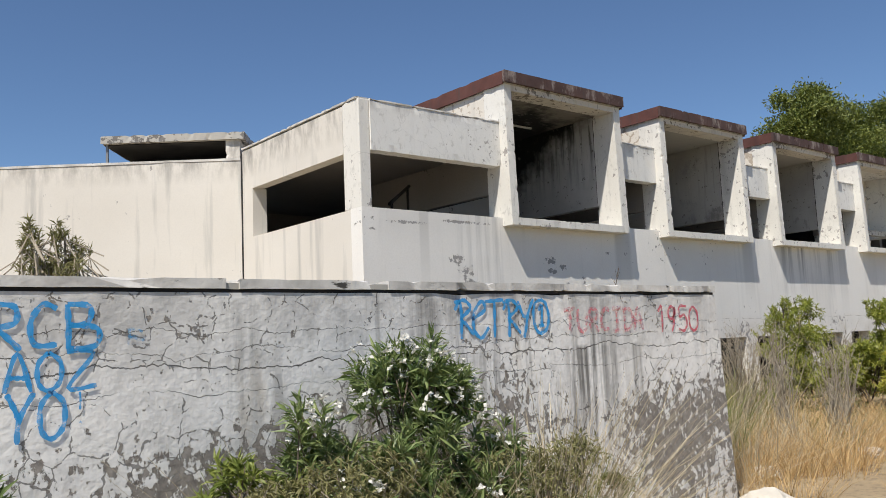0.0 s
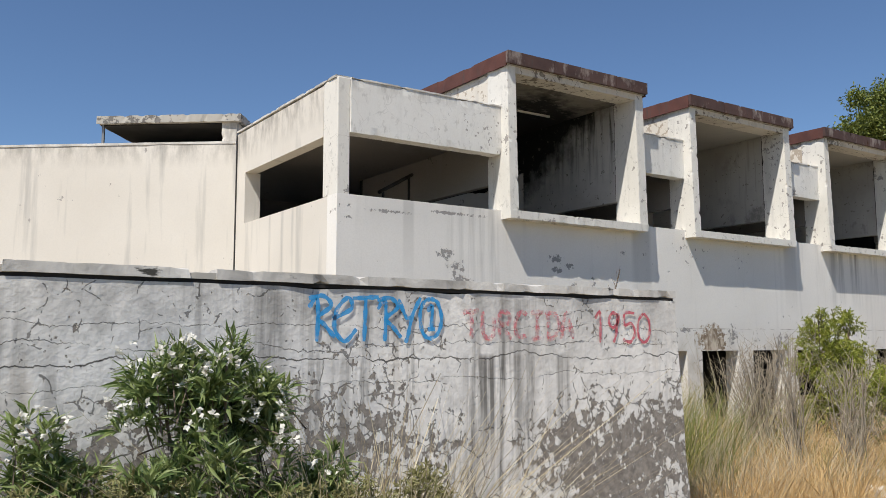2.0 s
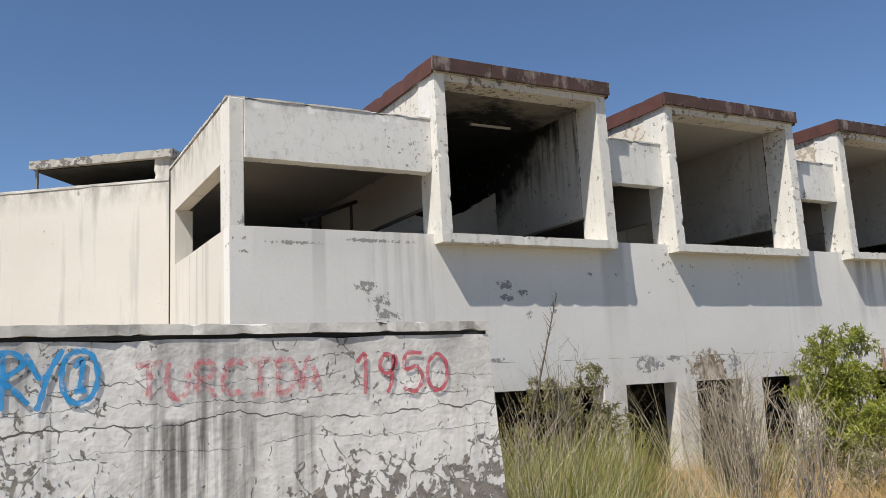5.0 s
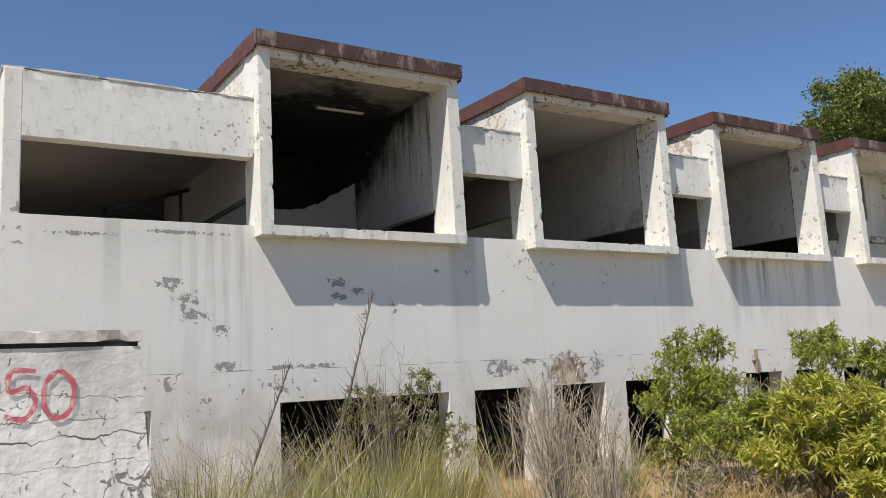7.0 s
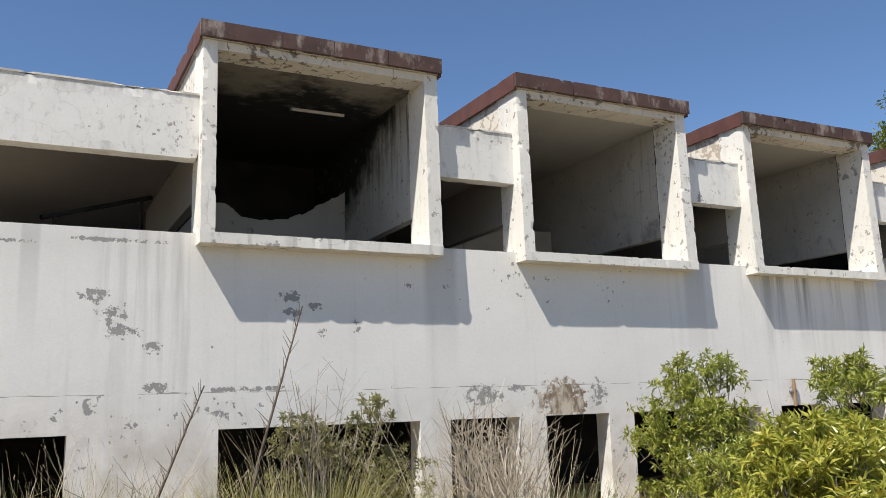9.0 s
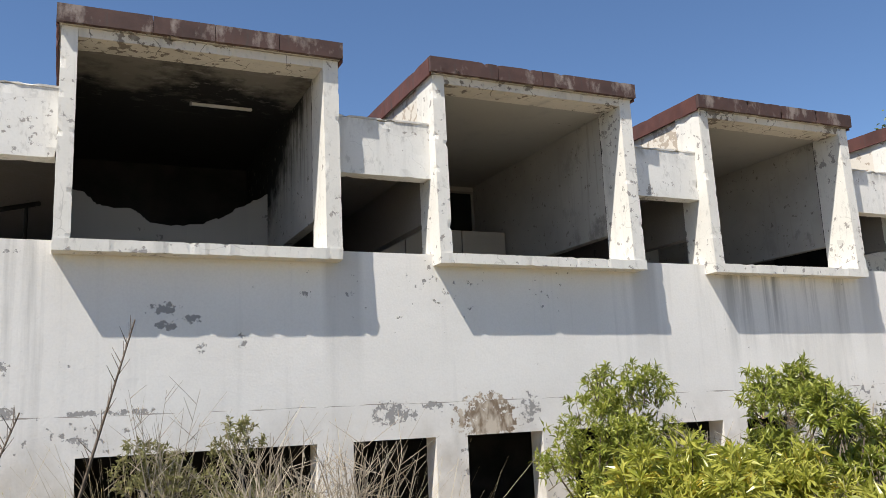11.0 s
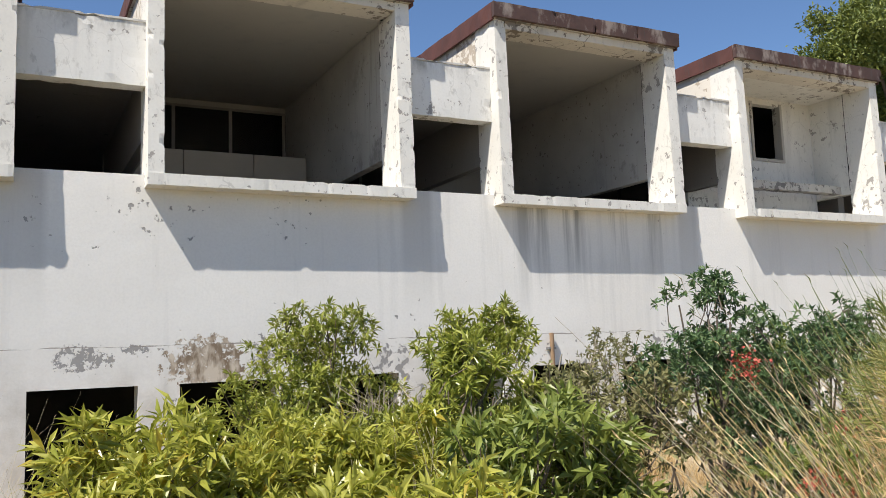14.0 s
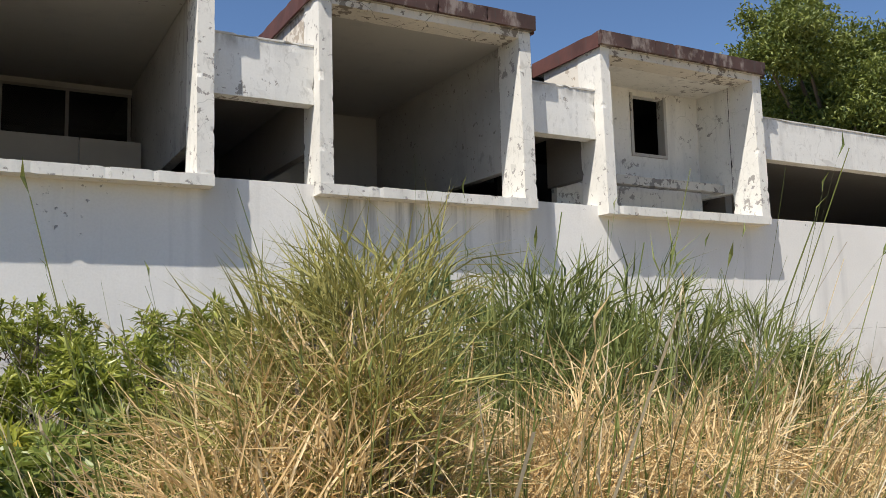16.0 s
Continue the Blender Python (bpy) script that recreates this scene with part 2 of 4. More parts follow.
def yard_wall_material():
    """Old lime render: grey run-off, long level cracks, mapped fine cracks and flaked feet."""
    m = Mat("yard_wall_render", 0.93)
    z, x = m.sep.outputs["Z"], m.sep.outputs["X"]
    c = m.mix(m.ramp(m.noise(1.3, 6, 0.62), 0.36, 0.68), (0.86, 0.84, 0.80), (0.70, 0.685, 0.66))
    c = m.mix(m.math("MULTIPLY", m.ramp(m.noise(20, 4), 0.45, 0.7), 0.25), c, (0.36, 0.35, 0.33))
    c = m.mix(m.math("MULTIPLY", m.ramp(m.noise(7, 8, 0.7, (1, 1, 0.6), (6, 6, 0)), 0.52, 0.66), 0.36), c, (0.34, 0.33, 0.31))
    damp = m.math("MULTIPLY", m.ramp(z, 1.40, 1.95), m.ramp(m.noise(1.6, 6, 0.6, (1, 1, 0.5), (2, 0, 4)), 0.40, 0.62))
    c = m.mix(m.math("MULTIPLY", damp, 0.72), c, (0.17, 0.17, 0.17))
    runs = m.ramp(m.noise(5.5, 6, 0.6, (1.5, 1.5, 0.12), (1, 0, 0)), 0.53, 0.66)
    where = m.ramp(m.noise(0.55, 2, 0.5, (1.6, 1, 0.2), (5, 0, 0)), 0.42, 0.60)
    below = m.ramp(z, 1.60, 1.35)
    c = m.mix(m.math("MULTIPLY", m.math("MULTIPLY", runs, where), m.math("ADD", m.math("MULTIPLY", below, 0.5), 0.5)), c, (0.13, 0.125, 0.115))
    c = m.mix(m.math("MULTIPLY", m.ramp(m.noise(3.3, 4, 0.5, (1.4, 1, 0.3), (9, 2, 0)), 0.62, 0.75), 0.35), c, (0.44, 0.33, 0.20))
    drip = m.ramp(m.noise(9, 5, 0.6, (1.4, 1, 0.06), (8, 0, 0)), 0.40, 0.60)
    for x0, x1, high, k in ((4.62, 5.16, 1.50, 0.85), (3.72, 3.92, 1.50, 0.6), (5.42, 5.56, 1.50, 0.55), (2.72, 2.95, 1.42, 0.6), (1.95, 2.2, 1.85, 0.35), (3.2, 3.5, 1.85, 0.4), (4.9, 5.3, 1.87, 0.5), (0.3, 0.7, 1.3, 0.4)):
        w = (x1 - x0) / 2
        band = m.math("MULTIPLY", m.ramp(m.math("ABSOLUTE", m.math("SUBTRACT", x, x0 + w)), w, w * 0.6), m.ramp(z, high, high - 0.03))
        fade = m.ramp(z, high - 1.3, high - 0.3)
        c = m.mix(m.math("MULTIPLY", m.math("MULTIPLY", m.math("MULTIPLY", band, drip), fade), k), c, (0.085, 0.08, 0.07))
    feet = m.math("MULTIPLY", m.ramp(z, 1.46, 0.95), 0.115)
    flake = m.math("ADD", m.math("ADD", m.math("MULTIPLY", m.noise(15, 9, 0.66, (1, 1, 0.75), (4, 0, 1)), 0.72), m.math("MULTIPLY", m.noise(1.3, 4, shift=(1.5, 6, 2)), 0.42)), feet)
    hole = m.ramp(flake, 0.680, 0.692)
    rim = m.math("SUBTRACT", m.ramp(flake, 0.658, 0.677), hole)
    c = m.mix(hole, c, m.mix(m.ramp(m.noise(26, 4), 0.35, 0.7), (0.19, 0.17, 0.15), (0.33, 0.30, 0.265)))
    c = m.mix(m.math("MULTIPLY", rim, 0.5), c, (0.74, 0.72, 0.68))
    cracks = None
    for z0, wide, sh in ((1.475, 0.0055, 0), (1.665, 0.0022, 11), (1.555, 0.0024, 23), (1.35, 0.002, 31)):
        w = m.math("ADD", m.math("MULTIPLY", m.math("SUBTRACT", m.noise(1.1, 9, 0.68, (1, 0, 0), (sh, 0, 0)), 0.5), 0.34), z0)
        d = m.math("ABSOLUTE", m.math("SUBTRACT", z, w))
        t = m.math("MULTIPLY", m.ramp(m.noise(3.0, 3, 0.5, (1, 0, 0), (sh + 40, 0, 0)), 0.36, 0.62), wide)
        k = m.math("LESS_THAN", d, t)
        cracks = k if cracks is None else m.math("MAXIMUM", cracks, k)
    web = m.math("LESS_THAN", m.voronoi(5.5), 0.018)
    web = m.math("MULTIPLY", m.math("MULTIPLY", web, m.math("GREATER_THAN", flake, 0.60)), m.math("SUBTRACT", 1.0, m.math("MULTIPLY", hole, 0.8)))
    cracks = m.math("MAXIMUM", cracks, m.math("MULTIPLY", web, 0.8))
    c = m.mix(m.math("MULTIPLY", cracks, 0.88), c, (0.05, 0.045, 0.04))
    m.colour(c)
    h = m.math("ADD", m.math("MULTIPLY", m.noise(30, 4), 0.25), m.math("MULTIPLY", m.noise(6, 5), 0.5))
    h = m.math("SUBTRACT", h, m.math("ADD", m.math("MULTIPLY", hole, 0.7), m.math("MULTIPLY", cracks, 0.9)))
    m.bump(h, 0.9, 0.016)
    return m.m


YARD = yard_wall_material()


def cap_material():
    m = Mat("coping_concrete", 0.93)
    c = m.mix(m.ramp(m.noise(3, 6, 0.6), 0.4, 0.65), (0.66, 0.64, 0.60), (0.40, 0.385, 0.36))
    c = m.mix(m.ramp(m.noise(7, 6, 0.65, (0.5, 1, 1.5)), 0.63, 0.69), c, (0.06, 0.057, 0.05))
    m.colour(c)
    m.bump(m.noise(18, 6), 0.6, 0.01)
    return m.m


CAP = cap_material()


def fascia_material(name, red, worn):
    m = Mat(name, 0.8)
    c = m.mix(m.ramp(m.noise(2.5, 5), 0.35, 0.7), red, tuple(v * 0.55 for v in red))
    wear = m.ramp(m.noise(3.2, 7, 0.66, (1, 1, 0.5), (3, 0, 0)), worn, worn + 0.10)
    c = m.mix(m.math("MULTIPLY", wear, 0.85), c, (0.27, 0.225, 0.20))
    m.colour(m.mix(m.ramp(m.noise(6, 5, 0.6, (1.5, 1.5, 0.2)), 0.58, 0.72), c, (0.06, 0.045, 0.04)))
    m.bump(m.noise(15, 5), 0.4)
    return m.m


FASCIA = fascia_material("fascia_worn", (0.085, 0.045, 0.038), 0.52)
FASCIA_SIDE = fascia_material("fascia_red", (0.115, 0.042, 0.032), 0.74)


def plain(name, col, rough=0.7, metal=0.0, var=0.3, scale=8):
    m = Mat(name, rough, metal)
    m.colour(m.mix(m.math("MULTIPLY", m.noise(scale, 5), 1.0), tuple(v * (1 - var) for v in col), tuple(min(1, v * (1 + var)) for v in col)))
    m.bump(m.noise(scale * 3, 4), 0.25, 0.006)
    return m.m


RUST = plain("rusted_steel", (0.26, 0.17, 0.10), 0.8)
STEEL = plain("dull_steel", (0.25, 0.25, 0.25), 0.5, 0.6)
FRAME = plain("dull_window_frame", (0.22, 0.21, 0.19), 0.6, var=0.2, scale=4)
BOARD = plain("pale_board", (0.40, 0.355, 0.29), 0.75, var=0.12, scale=2)
TUBE = plain("lamp_batten", (0.6, 0.6, 0.57), 0.5, var=0.15)
STONE = plain("pale_stone", (0.55, 0.51, 0.44), 0.9, var=0.35, scale=6)
GLASS = Mat("dark_glass", 0.08).m
GLASS.node_tree.nodes["Principled BSDF"].inputs["Transmission Weight"].default_value = 0.85
GLASS.node_tree.nodes["Principled BSDF"].inputs["Base Color"].default_value = (0.04, 0.045, 0.045, 1)


def spray(name, col, cover):
    m = Mat(name, 0.75)
    m.colour(m.mix(m.noise(9, 3), col, tuple(min(1, v * 1.5 + 0.02) for v in col)))
    m.see(m.math("MULTIPLY", m.ramp(m.noise(22, 6, 0.65), cover - 0.12, cover + 0.12), 0.9))
    return m.m


BLUE = spray("blue_spray_paint", (0.004, 0.22, 0.50), 0.36)
BLUE_THIN = spray("thin_blue_spray_paint", (0.04, 0.25, 0.48), 0.55)
RED = spray("red_spray_paint", (0.42, 0.06, 0.09), 0.40)
RED_THIN = spray("faded_red_spray_paint", (0.45, 0.10, 0.13), 0.53)


def leaf(name, a, b, rough=0.45, through=0.35, old=None):
    """Foliage: colour by leaf, some light through it."""
    m = Mat(name, rough)
    c = m.mix(m.island(), a, b)
    c = m.mix(m.math("MULTIPLY", m.noise(1.7, 3), 0.5), c, tuple(v * 0.55 for v in a))
    if old:
        c = m.mix(m.math("GREATER_THAN", m.island(), 0.93), c, old)
    m.colour(c)
    tl, mx = m.t.nodes.new("ShaderNodeBsdfTranslucent"), m.t.nodes.new("ShaderNodeMixShader")
    m.link(c, tl.inputs["Color"])
    mx.inputs[0].default_value = through
    m.link(m.b.outputs[0], mx.inputs[1])
    m.link(tl.outputs[0], mx.inputs[2])
    m.link(mx.outputs[0], m.t.nodes["Material Output"].inputs["Surface"])
    return m.m


OLEANDER = leaf("oleander_leaf", (0.10, 0.165, 0.045), (0.36, 0.42, 0.16))
BACKGREEN = leaf("shrub_leaf_deep", (0.19, 0.235, 0.03), (0.50, 0.50, 0.10), 0.35, 0.35)
GRASS_YELLOW = leaf("yellow_green_grass", (0.25, 0.25, 0.06), (0.52, 0.46, 0.16), 0.6, 0.3)
BRIGHT = leaf("bright_shrub_leaf", (0.28, 0.31, 0.035), (0.70, 0.66, 0.15), 0.3, 0.45, (0.45, 0.36, 0.05))
MIDGREEN = leaf("shrub_leaf", (0.14, 0.19, 0.035), (0.36, 0.40, 0.09), 0.4)
DARK = leaf("pistachio_leaf", (0.06, 0.125, 0.045), (0.20, 0.28, 0.11), 0.4)
DUSTY = leaf("dusty_weed_leaf", (0.17, 0.165, 0.06), (0.36, 0.34, 0.15), 0.7)
TREELEAF = leaf("tree_leaf", (0.075, 0.11, 0.02), (0.27, 0.30, 0.055), 0.55, 0.2)
STRAW = leaf("straw", (0.50, 0.31, 0.12), (0.82, 0.62, 0.33), 0.7, 0.25)
REED = leaf("sunlit_reed_straw", (0.60, 0.40, 0.17), (0.90, 0.72, 0.42), 0.65, 0.3)
STRAW_PALE = leaf("pale_straw", (0.46, 0.38, 0.24), (0.68, 0.60, 0.44), 0.7, 0.25)
GRASS = leaf("green_grass", (0.13, 0.17, 0.04), (0.27, 0.29, 0.08), 0.55, 0.3)
TWIG = leaf("dead_twig", (0.25, 0.205, 0.15), (0.46, 0.40, 0.31), 0.85, 0.05)
BARK = plain("bark", (0.13, 0.10, 0.075), 0.95, var=0.4, scale=14)
PETAL = leaf("white_petal", (0.80, 0.78, 0.70), (0.85, 0.84, 0.80), 0.6, 0.3)
BERRY = leaf("red_berry", (0.42, 0.05, 0.035), (0.62, 0.14, 0.09), 0.5, 0.1)


def ground_material():
    m = Mat("dry_earth", 0.95)
    c = m.mix(m.ramp(m.noise(0.9, 6), 0.38, 0.65), (0.30, 0.23, 0.14), (0.42, 0.33, 0.20))
    c = m.mix(m.ramp(m.noise(14, 6, 0.7), 0.5, 0.68), c, (0.17, 0.13, 0.085))
    c = m.mix(m.math("MULTIPLY", m.ramp(m.noise(0.35, 3, shift=(3, 3, 0)), 0.5, 0.7), 0.6), c, (0.13, 0.14, 0.05))
    m.colour(c)
    m.bump(m.noise(22, 6), 0.8, 0.03)
    return m.m


EARTH = ground_material()


# ---- mesh helpers ----
def part(name, bm, material, parent=None, label=""):
    """Link a bmesh, or a mesh, as one object under a thing or part."""
    me = bm
    if isinstance(bm, bmesh.types.BMesh):
        me = bpy.data.meshes.new(name)
        bm.to_mesh(me)
        bm.free()
    if material and not me.materials:
        me.materials.append(material)
    ob = new(name, me)
    if parent:
        ob.parent = parent
    return tagged(ob, label)


def setting(name, bm, material, label=""):
    return tagged(part(name, bm, material), label, "", "", "structure")


def thing(name, at, label, category, group=""):
    ob = new(name)
    ob.location, ob.empty_display_size = at, 0.1
    return tagged(ob, label, category, group)


def block(bm, x0, x1, y0, y1, z0, z1, bevel=0.0):
    """Add a box, its edges slightly rounded."""
    r = bmesh.ops.create_cube(bm, size=1, matrix=Matrix.Translation(((x0 + x1) / 2, (y0 + y1) / 2, (z0 + z1) / 2)) @ Matrix.Diagonal((x1 - x0, y1 - y0, z1 - z0, 1)))
    if bevel:
        es = list({e for v in r["verts"] for e in v.link_edges})
        bmesh.ops.bevel(bm, geom=es, offset=bevel, segments=2, affect="EDGES", profile=0.5)
    return bm


def solid(*boxes, bevel=0.012):
    bm = bmesh.new()
    for b in boxes:
        block(bm, *b, bevel=bevel)
    return bm


def worn(x0, x1, y0, y1, z0, z1, step=0.07, amp=0.007, chip=0.02):
    """A box with waving, chipped edges."""
    bm = bmesh.new()
    n = [max(1, min(90, round((b - a) / step))) for a, b in ((x0, x1), (y0, y1), (z0, z1))]
    n = [k if (b - a) > 2.5 * step else 1 for k, (a, b) in zip(n, ((x0, x1), (y0, y1), (z0, z1)))]
    lo, hi, grid = (x0, y0, z0), (x1, y1, z1), {}

    def vert(i):
        if i not in grid:
            p = Vector([a + (b - a) * k / m for a, b, k, m in zip(lo, hi, i, n)])
            edge = sum(k in (0, m) for k, m in zip(i, n)) >= 2
            d = noise.noise_vector(p * 7.3) * amp * 0.7
            if edge:
                mid = Vector([(a + b) / 2 for a, b in zip(lo, hi)])
                c = max(0.0, noise.noise(p * 11 + Vector((9, 2, 4))) - 0.30) * chip * 4
                for ax in range(3):
                    if i[ax] in (0, n[ax]):
                        d[ax] += math.copysign(min(c, 0.016), (mid - p)[ax])
            grid[i] = bm.verts.new(p + d)
        return grid[i]

    for ax in range(3):
        u, v = (ax + 1) % 3, (ax + 2) % 3
        for side in (0, n[ax]):
            for i in range(n[u]):
                for j in range(n[v]):
                    q = []
                    for du, dv in ((0, 0), (1, 0), (1, 1), (0, 1)):
                        k = [0, 0, 0]
                        k[ax], k[u], k[v] = side, i + du, j + dv
                        q.append(vert(tuple(k)))
                    bm.faces.new(q if side else q[::-1])
    return bm


class Soup:
    """Many small faces, gathered fast."""

    def __init__(self):
        self.v, self.f, self.n = [], [], 0

    def add(self, verts, faces):
        self.v.append(np.asarray(verts, float).reshape(-1, 3))
        self.f += [tuple(i + self.n for i in f) for f in faces]
        self.n += len(self.v[-1])

    def tube(self, pts, r0, r1, sides=5):
        pts = [Vector(p) for p in pts]
        out, faces, m = [], [], len(pts)
        for k, p in enumerate(pts):
            d = (pts[min(k + 1, m - 1)] - pts[max(k - 1, 0)]).normalized()
            a = d.orthogonal().normalized()
            b = d.cross(a)
            r = r0 + (r1 - r0) * k / (m - 1)
            out += [p + (a * math.cos(t) + b * math.sin(t)) * r for t in (2 * math.pi * s / sides for s in range(sides))]
        for k in range(m - 1):
            for s in range(sides):
                t = (s + 1) % sides
                faces.append((k * sides + s, k * sides + t, (k + 1) * sides + t, (k + 1) * sides + s))
        faces.append(tuple(range(m * sides - sides, m * sides)))
        self.add([tuple(v) for v in out], faces)

    def leaves(self, p, d, length, width, rng, fold=0.25):
        """Pointed, folded leaves at p along d."""
        n = len(p)
        d = d / np.linalg.norm(d, axis=1, keepdims=True)
        side = np.cross(d, rng.normal(size=(n, 3)) * 0.6 + (0, 0, 1))
        side /= np.linalg.norm(side, axis=1, keepdims=True) + 1e-9
        up = np.cross(side, d)
        length, width = np.broadcast_to(length, n)[:, None], np.broadcast_to(width, n)[:, None]
        mid = p + d * length * 0.5
        droop = up * length * 0.10
        vs = np.stack([p, mid + side * width / 2 + droop, mid - side * width / 2 + droop, p + d * length - up * length * 0.12, mid - up * width * fold + droop], 1)
        base = np.arange(n)[:, None] * 5 + self.n
        for q in ((0, 4, 1), (0, 2, 4), (4, 3, 1), (4, 2, 3)):
            self.f += [tuple(r) for r in (base + q).tolist()]
        self.v.append(vs.reshape(-1, 3))
        self.n += n * 5

    def blades(self, p, top, bend, width, rng, segs=3):
        """Grass stems from p to p+top, bent sideways, tapering."""
        n = len(p)
        a = rng.uniform(0, math.pi, n)
        side = np.stack([np.cos(a), np.sin(a), np.zeros(n)], 1) * np.broadcast_to(width, n)[:, None] / 2
        rows = []
        for k in range(segs + 1):
            f = k / segs
            c = p + top * f + bend * f * f
            rows += [c - side * (1 - 0.75 * f), c + side * (1 - 0.75 * f)]
        vs = np.stack(rows, 1)
        m = 2 * (segs + 1)
        base = np.arange(n)[:, None] * m + self.n
        for k in range(segs):
            self.f += [tuple(r) for r in (base + (2 * k, 2 * k + 1, 2 * k + 3, 2 * k + 2)).tolist()]
        self.v.append(vs.reshape(-1, 3))
        self.n += n * m

    def mesh(self, name):
        me = bpy.data.meshes.new(name)
        me.from_pydata(np.concatenate(self.v).tolist(), [], self.f)
        return me


# ---- ground ----
def ground_z(x, y):
    near = math.exp(-((x - 9) ** 2 + (y - 5) ** 2) / 900)
    z = 0.011 * max(-6, min(24, x)) + near * 0.05 * noise.noise((x * 0.5, y * 0.5, 0)) + near * 0.03 * noise.noise((x * 2, y * 2, 3))
    bank = math.exp(-(((x - 15.2) / 2.2) ** 2 + ((y - 3.6) / 1.4) ** 2)) * 0.22
    return z + bank


def make_ground():
    def line(a, b):
        inner = list(np.arange(a, b, 0.3))
        out = [a - 0.4 * 1.5 ** k for k in range(1, 18)][::-1] + inner + [b + 0.4 * 1.5 ** k for k in range(1, 18)]
        return out
    xs, ys = line(-6, 30), line(-4, 20)
    vs = [(x, y, ground_z(x, y)) for y in ys for x in xs]
    w = len(xs)
    fs = [(j * w + i, j * w + i + 1, (j + 1) * w + i + 1, (j + 1) * w + i) for j in range(len(ys) - 1) for i in range(w - 1)]
    me = bpy.data.meshes.new("ground")
    me.from_pydata(vs, [], fs)
    for p in me.polygons:
        p.use_smooth = True
    setting("ground", me, EARTH, "dry earth with straw and weeds")


make_ground()

# ---- building shell ----
FRONT, SIDE_X, FAR_X, BACK_Y, LOW = 9.62, 6.42, 46.0, 17.0, -0.6
LINTEL, SILL, ROOF = 1.41, 3.48, 5.04
BAYS = [(9.09, 11.94), (13.10, 15.97), (17.12, 19.98), (21.12, 24.22)]


def lower_wall():
    holes = [(6.95, 7.91)]
    holes.append((9.36, 11.69))
    for k in range(4):
        a = 12.085 + 2.75 * k
        holes += [(a, a + 0.965), (a + 1.355, a + 2.34)]
    boxes, x = [], SIDE_X
    for a, b in holes:
        boxes.append((x, a, FRONT, FRONT + 0.28, LOW, LINTEL))
        x = b
    boxes += [(x, FAR_X, FRONT, FRONT + 0.28, LOW, LINTEL), (SIDE_X, FAR_X, FRONT, FRONT + 0.28, LINTEL, SILL)]
    bm = bmesh.new()
    for b in boxes:
        block(bm, *b)
    bmesh.ops.remove_doubles(bm, verts=bm.verts, dist=0.0005)
    setting("wall_front", bm, FACADE, "white rendered front wall with flaked patches and square openings")


lower_wall()
setting("wall_side", solid((SIDE_X, SIDE_X + 0.26, FRONT + 0.28, 13.3, LOW, SILL - 0.01), (SIDE_X, SIDE_X + 0.26, 12.92, 13.3, SILL - 0.01, 4.30), (SIDE_X, SIDE_X + 0.2, 10.05, 13.3, 4.30, 5.0), bevel=0), CREAM,
        "sunlit cream side wall with a long window opening")
setting("wall_corner", solid((SIDE_X, 6.60, FRONT + 0.004, 10.05, SILL - 0.01, 5.03)), TRIM, "white corner column with a rusty crack at its head")
setting("wall_coping_side", worn(SIDE_X - 0.015, SIDE_X + 0.22, 9.66, 13.3, 5.03, 5.06), CAP, "thin dark roof edge")


def strip(x0, x1, low, top=ROOF, wear=True):
    """The parapet panel over a strip window, with its roof edge."""
    setting("parapet", worn(x0, x1, FRONT - 0.02, FRONT + 0.18, low, top, 0.1, 0.004, 0.012), WHITE, "white parapet panel with flaking paint")
    setting("trim_roof_edge", worn(x0, x1, FRONT - 0.03, FRONT + 0.20, top, top + 0.022, 0.06, 0.005), CAP, "thin dark roof edge")


strip(6.602, 9.09, 4.30, 5.02)
for (a0, a1), (b0, b1) in zip(BAYS, BAYS[1:]):
    strip(a1, b0, 4.38)
strip(24.22, FAR_X, 4.40)
setting("wall_post_far", solid((32, 32.4, FRONT + 0.03, FRONT + 0.25, SILL, 4.40)), WHITE)

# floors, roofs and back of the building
setting("floor", solid((SIDE_X + 0.26, FAR_X, FRONT + 0.28, BACK_Y, 2.35, 2.6), bevel=0), GLOOM, "concrete floor slab with the room's shade in its colour")
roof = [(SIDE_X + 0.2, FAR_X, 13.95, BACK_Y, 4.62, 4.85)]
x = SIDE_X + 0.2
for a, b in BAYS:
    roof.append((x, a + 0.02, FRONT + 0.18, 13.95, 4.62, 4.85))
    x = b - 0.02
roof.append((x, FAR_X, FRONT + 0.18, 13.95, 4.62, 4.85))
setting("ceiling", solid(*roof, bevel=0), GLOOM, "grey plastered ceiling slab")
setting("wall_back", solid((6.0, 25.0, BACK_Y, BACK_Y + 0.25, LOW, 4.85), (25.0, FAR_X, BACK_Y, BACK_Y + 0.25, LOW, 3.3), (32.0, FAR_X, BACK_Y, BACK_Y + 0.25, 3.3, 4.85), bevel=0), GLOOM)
# Unseen near-black box, added so that no sky shows through the bay windows.
setting("wall_sky_block", solid((9.0, 9.1, 14.1, BACK_Y, 4.85, 5.62), (24.3, 24.4, 10.76, BACK_Y, 4.85, 5.62), (9.0, 24.4, BACK_Y, BACK_Y + 0.2, 4.85, 5.62), (20.2, 20.3, 10.76, 14.0, 4.85, 5.62), bevel=0), CHAR_AND_SHADE)
setting("ceiling_sky_block", solid((9.0, 24.4, 14.11, BACK_Y + 0.2, 5.62, 5.8), (20.2, 24.4, 10.96, 14.105, 5.62, 5.8), bevel=0), CHAR_AND_SHADE)
setting("wall_east", solid((FAR_X, FAR_X + 0.25, FRONT, BACK_Y, LOW, ROOF), bevel=0), WHITE)
